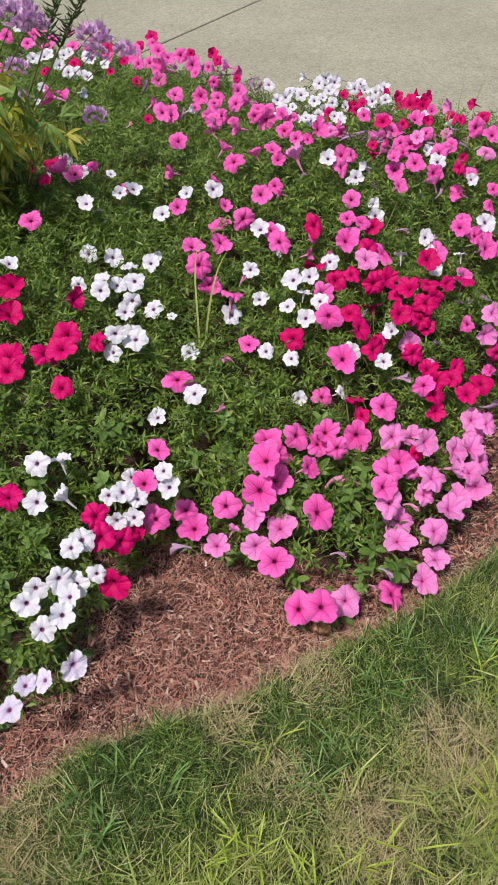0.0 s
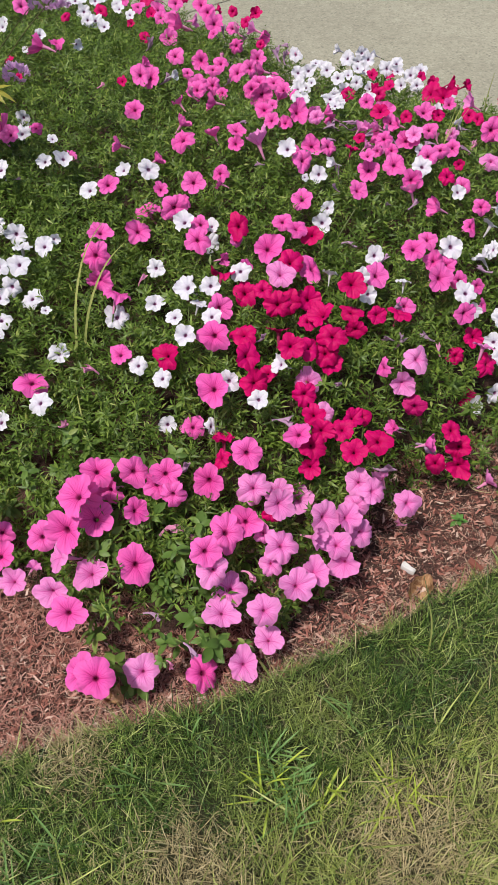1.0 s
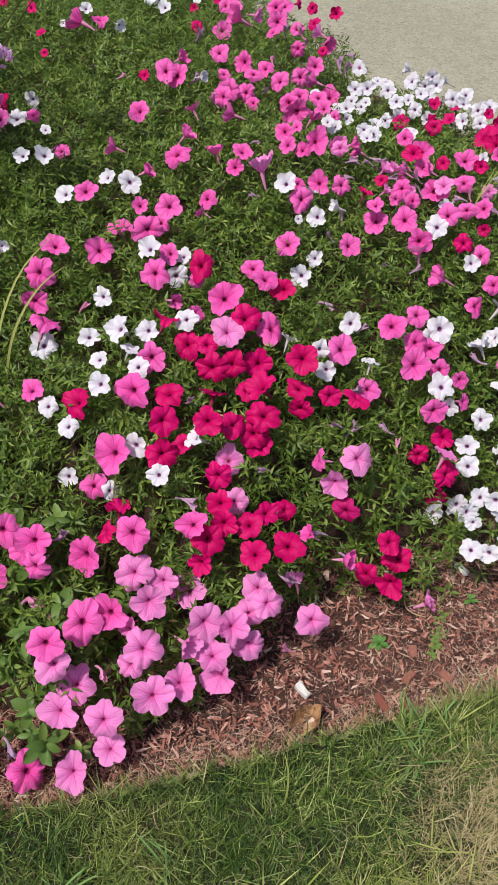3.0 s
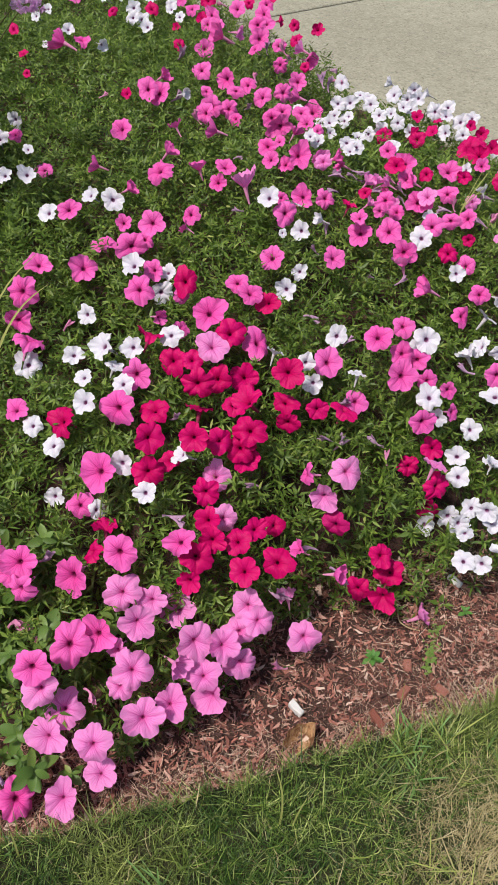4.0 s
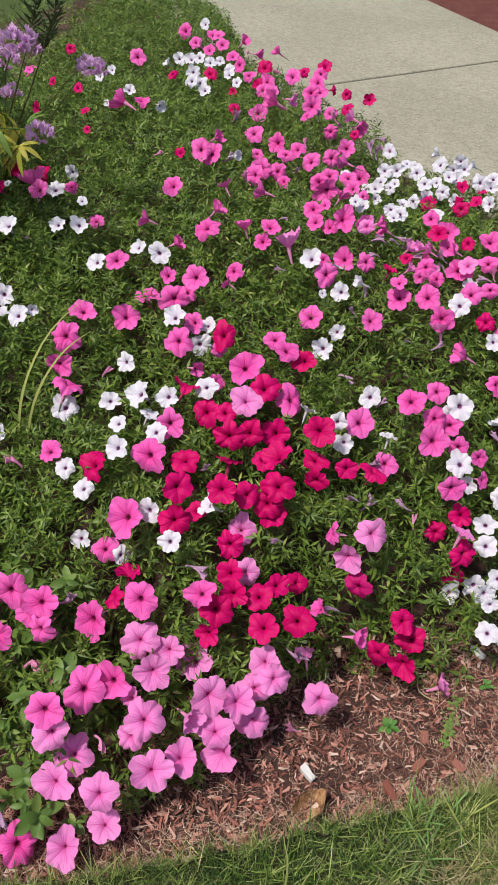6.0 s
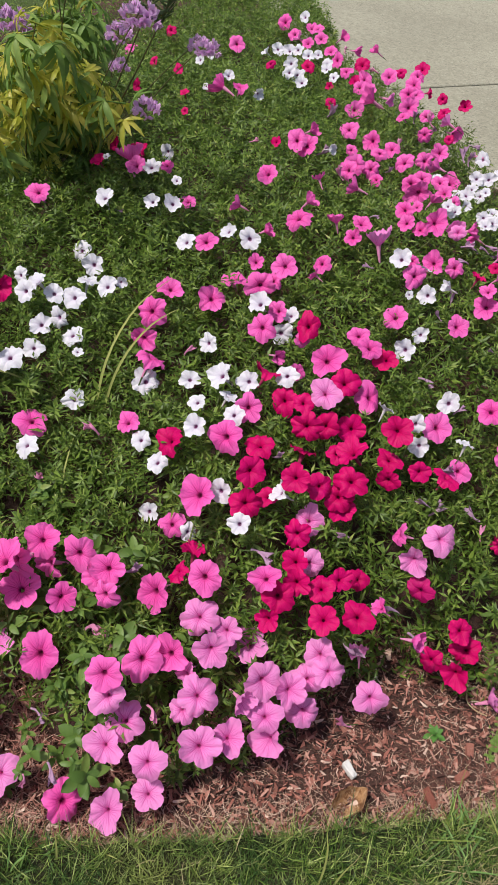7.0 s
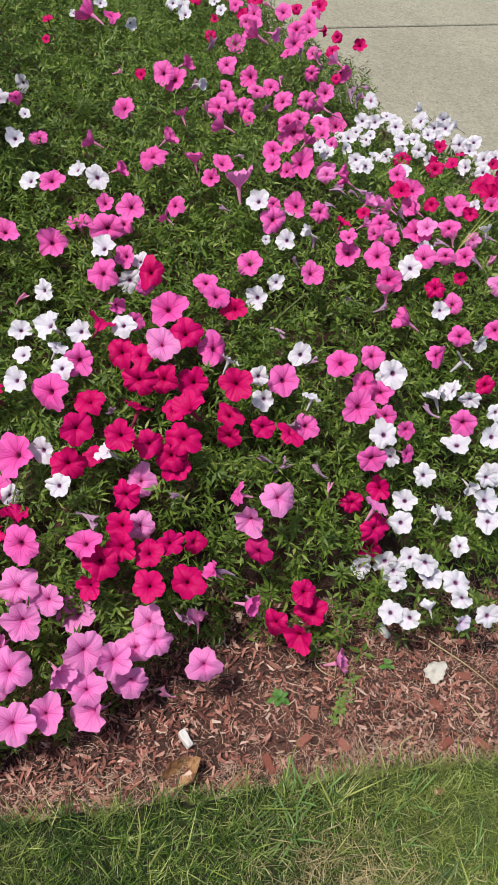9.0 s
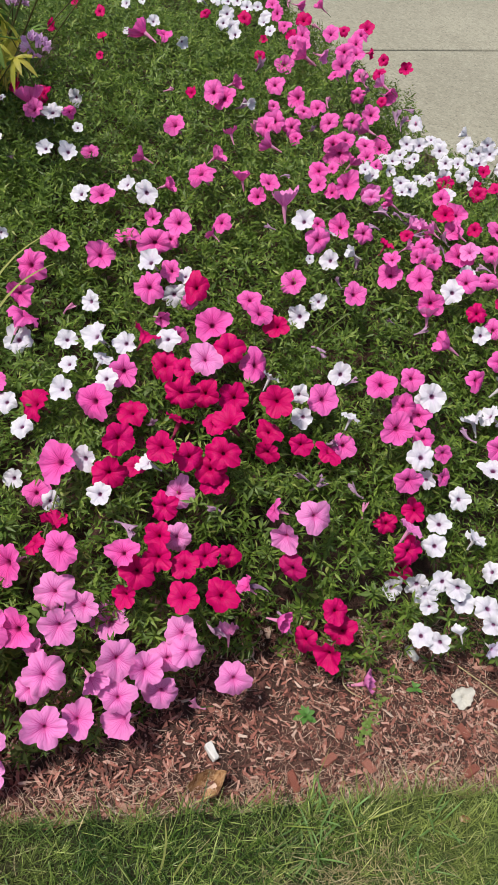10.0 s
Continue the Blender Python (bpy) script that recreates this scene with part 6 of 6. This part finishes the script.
straw_stalk([(0.985, 1.862, 0.0), (1.07, 1.856, 0.006), (1.16, 1.845, 0.0)], 0.0016)
straw_stalk([(1.028, 1.648, 0.004), (1.012, 1.62, 0.006), (1.02, 1.60, 0.002), (1.034, 1.585, 0.0)], 0.0022)
straw_stalk([(1.10, 1.783, 0.0), (1.13, 1.765, 0.005), (1.15, 1.75, 0.0)], 0.0015)
straw_stalk([(0.795, 1.70, 0.0), (0.803, 1.668, 0.006), (0.83, 1.662, 0.006), (0.85, 1.67, 0.0)], 0.0016)


def acorn(x, y):
    """A small rounded nut with a ridged cap."""
    thing = tagged(empty("nut", (x, y, 0.012)), "small tan nut lying in the lawn grass", "nut")
    u = np.linspace(0, 1, 9)
    r = 0.0062 * np.sqrt(np.clip(1 - (2 * u - 1) ** 2, 0.004, 1)) * (1.1 - 0.25 * u)
    part("shell", quads_mesh("shell", *tube_along(np.stack([0.017 * (u - 0.5), 0.004 * u, 0.003 * u], 1), r, 10), [DEAD_LEAF]), thing)
    part("cap", quads_mesh("cap", *tube_along(np.stack([-0.0095 + 0.006 * u, 0 * u, 0 * u], 1), 0.0006 + 0.0062 * u ** 0.5, 10), [STRAW]), thing)


acorn(1.10, 1.55)

seedling(0.776, 1.574, 0.026, 10, "small bright green weed seedling in the mulch")
seedling(0.93, 1.755, 0.02, 6, "small green weed tuft at the edge of the flowers")


def creeping_weed(x, y, x2, y2):
    plant = tagged(empty("creeping_weed", (x, y, on_mulch(x, y, 0.004))), "creeping weed with tiny paired leaves on the mulch", "weed")
    g = np.random.default_rng(4)
    line = np.stack([np.linspace(0, x2 - x, 9), np.linspace(0, y2 - y, 9), 0.004 + 0.004 * np.sin(np.arange(9))], 1)
    part("stem", quads_mesh("stem", *tube_along(line, np.full(9, 0.0012), 5), [STEM]), plant)
    me = quads_mesh("leaf", *leaf_blade(0.34, 0.2, 0.2), [CLEOME_GREEN])
    for k in range(90):
        p = line[min(8, k // 10)] + g.normal(0, 0.007, 3) * (1, 1, 0.2) + (0, 0, 0.004)
        s = g.uniform(0.007, 0.012)
        part("leaf", me, plant, "", Matrix.Translation(p) @ Euler((g.normal(0.2, 0.2), g.normal(0, 0.2), g.uniform(0, 6.3))).to_matrix().to_4x4() @ Matrix.Diagonal((s, s, s, 1)))


creeping_weed(0.885, 1.60, 0.885, 1.70)


def limp(source, skin, seed):
    """A corolla gone soft: lobes sagged, creased and drawn in unevenly."""
    me = source.copy()
    for v in me.vertices:
        r = math.hypot(v.co.x, v.co.y)
        k = noise.noise(Vector((v.co.x * 1.7, v.co.y * 1.7, seed)))
        j = noise.noise(Vector((v.co.x * 4.0, v.co.y * 4.0, seed + 5)))
        pull = 1 - 0.28 * r * max(0.0, k + 0.4 * j)
        v.co = Vector((v.co.x * pull, v.co.y * pull * 0.92, v.co.z * 0.6 + 0.30 * r * k + 0.16 * r * j))
    if skin:
        me.materials.clear()
        me.materials.append(skin)
    return me


def fallen_bloom(x, y, tone, width, way, label):
    z = on_mulch(x, y, 0.022)
    thing = tagged(empty("fallen_flower", (x, y, z)), label, "flower")
    s = width / 2
    shape = limp(COROLLA[tone][1], FADED, 3) if tone == "w" else limp(FUNNEL[tone][1], None, 8)
    f = part("flower", shape, thing, "", turn_to(way, 1.0) @ Matrix.Diagonal((s, s, s, 1)))
    part("tube", TUBES["w" if tone in "wv" else "p"], f)


fallen_bloom(1.021, 1.798, "w", 0.052, (0.1, -0.4, 0.9), "wilted cream-white petunia flower fallen on the mulch")
fallen_bloom(0.845, 1.700, "l", 0.054, (0.65, 0.35, 0.55), "pink petunia flower fallen on its side on the mulch")


def litter_piece(x, y, size, turn, label, seed):
    """A crumpled scrap: a bevelled, bent block."""
    bm = bmesh.new()
    bmesh.ops.create_cube(bm, size=1.0)
    bmesh.ops.bevel(bm, geom=list(bm.edges), offset=0.32, segments=4, affect="EDGES", profile=0.7)
    for v in bm.verts:
        k = noise.noise(Vector(v.co) * 2.3 + Vector((seed, 0, 0)))
        j = noise.noise(Vector(v.co) * 5.1 + Vector((0, seed, 3)))
        k += 0.8 * j
        v.co = Vector((v.co.x * size[0] * (1 + 0.5 * k), v.co.y * size[1], v.co.z * size[2] * (1 + 0.6 * k) + 0.12 * size[0] * math.sin(v.co.y * 3)))
    me = bpy.data.meshes.new("litter")
    bm.to_mesh(me)
    bm.free()
    me.materials.append(PAPER)
    me.polygons.foreach_set("use_smooth", [True] * len(me.polygons))
    ob = new("paper_litter", me)
    ob.matrix_basis = Matrix.Translation((x, y, on_mulch(x, y, 0.012))) @ Euler((0.05, 0.1, turn)).to_matrix().to_4x4()
    return tagged(ob, label, "litter")


litter_piece(0.668, 1.408, (0.013, 0.033, 0.012), 1.2, "crumpled white paper scrap lying on the mulch", 1)
litter_piece(0.893, 1.825, (0.012, 0.036, 0.011), 1.25, "small white paper roll lying on the mulch", 2)


def dead_leaf(x, y, size, turn, tilt, label, seed):
    """A curled dry leaf with a raised rim."""
    n = 13
    v, q = [], []
    for i in range(n):
        for j in range(7):
            t, u = i / (n - 1), j / 3 - 1
            w = 0.42 * math.sin(math.pi * min(1, 0.1 + 0.9 * t)) ** 0.7 + 0.02
            k = noise.noise(Vector((t * 4, u * 3, seed)))
            j2 = noise.noise(Vector((t * 7, u * 6, seed + 5)))
            v.append((u * w * size * (1 - 0.25 * abs(u) + 0.3 * k), (t - 0.5) * size * (1 + 0.15 * j2), (1.1 * u * u * w + 0.25 * (t - 0.4) ** 2 + 0.34 * k + 0.22 * j2 + 0.07 * math.sin(9 * t) * abs(u)) * size))
    for i in range(n - 1):
        for j in range(6):
            a = i * 7 + j
            q.append((a, a + 1, a + 8, a + 7))
    ob = new("dead_leaf", quads_mesh("dead_leaf", np.array(v), np.array(q), [DEAD_LEAF]))
    ob.matrix_basis = Matrix.Translation((x, y, on_mulch(x, y, 0.012))) @ Euler((tilt, 0.1, turn)).to_matrix().to_4x4()
    return tagged(ob, label, "leaf")


dead_leaf(0.700, 1.362, 0.070, -0.35, 0.5, "curled tan dead leaf at the edge of the lawn", 1)
dead_leaf(-0.253, 1.232, 0.06, 0.7, 0.1, "flat brown dead leaf on the mulch", 2)
dead_leaf(-0.323, 0.533, 0.028, 0.4, 0.3, "small orange-brown dead leaf in the lawn grass", 4)
dead_leaf(0.118, 0.972, 0.05, 1.4, 0.1, "brown dead leaf under the pink petunias", 3)


# ---- broad-bladed grass tufts in the lawn ----
def wide_blade(bend, seed):
    t = np.linspace(0, 1, 7)
    w = 0.045 * np.sin(np.pi * (0.15 + 0.85 * t)) ** 0.6
    w[-1] = 0.002
    y, z = np.sin(bend * t) / bend, (1 - np.cos(bend * t)) / bend * -0.9 + t * 0.75
    v = np.stack([np.stack([-w, y, z + 0.3 * w], 1), np.stack([0 * w, y, z], 1), np.stack([w, y, z + 0.3 * w], 1)], 1).reshape(-1, 3)
    q = np.array([(3 * k + j, 3 * k + j + 1, 3 * k + j + 4, 3 * k + j + 3) for k in range(6) for j in (0, 1)])
    return v, q


def tuft_skin(name, a, b, c):
    return leaf_skin(name, a, b, c, c, 0.45, 0.3)


TUFT_GREEN = tuft_skin("coarse_grass_green", (0.09, 0.20, 0.055), (0.17, 0.33, 0.09), (0.29, 0.45, 0.15))
TUFT_LIME = tuft_skin("coarse_grass_lime", (0.26, 0.36, 0.035), (0.44, 0.56, 0.06), (0.56, 0.66, 0.12))
WIDE = [wide_blade(b, k) for k, b in enumerate((0.5, 0.9, 1.3))]
WIDE_MESH = {m.name: [quads_mesh("blade", *w, [m]) for w in WIDE] for m in (TUFT_GREEN, TUFT_LIME)}


def tuft(x, y, skin, count, long, label, lean=0.5, seed=1):
    g = np.random.default_rng(seed + int(x * 977) % 89)
    thing = tagged(empty("grass_tuft", (x, y, -0.002)), label, "grass", "coarse grass tufts in the lawn")
    for _ in range(count + count // 2):
        s = long * g.uniform(0.6, 1.15)
        m = Matrix.Translation((g.normal(0, 0.012), g.normal(0, 0.012), 0)) @ Euler((g.normal(0.15, lean), 0, g.uniform(0, 6.3))).to_matrix().to_4x4() @ Matrix.Diagonal((s * 0.5, s, s, 1))
        part("blade", WIDE_MESH[skin.name][g.integers(3)], thing, "", m)


GREEN_TUFT, LIME_TUFT = "tuft of broad blue-green grass blades in the lawn", "tuft of bright lime green grass blades in the lawn"
for x, y, k in ((-0.28, 0.65, 12), (-0.34, 0.60, 14), (-0.30, 0.54, 12), (-0.18, 0.62, 8), (0.44, 0.90, 14), (0.50, 0.80, 8), (0.88, 1.40, 10), (0.93, 1.43, 10), (1.05, 1.52, 8), (0.30, 0.92, 8), (0.58, 1.00, 7), (0.22, 0.82, 8), (0.48, 0.88, 14), (0.51, 0.87, 12), (0.91, 1.35, 9), (1.07, 1.43, 9), (1.17, 1.47, 8), (0.12, 0.68, 10), (0.08, 0.62, 10)):
    tuft(x, y, TUFT_GREEN, k, 0.075, GREEN_TUFT)
for x, y, k in ((-0.06, 0.53, 8), (-0.02, 0.50, 6), (0.40, 0.57, 6), (0.67, 0.88, 6), (0.55, 0.86, 5), (0.00, 0.70, 5), (0.46, 0.84, 5), (0.69, 0.90, 7), (-0.10, 0.48, 9), (0.14, 0.47, 7), (0.22, 0.50, 6), (0.40, 0.60, 7), (0.45, 0.89, 6), (0.06, 0.45, 7)):
    tuft(x, y, TUFT_LIME, k, 0.08, LIME_TUFT, 0.35)
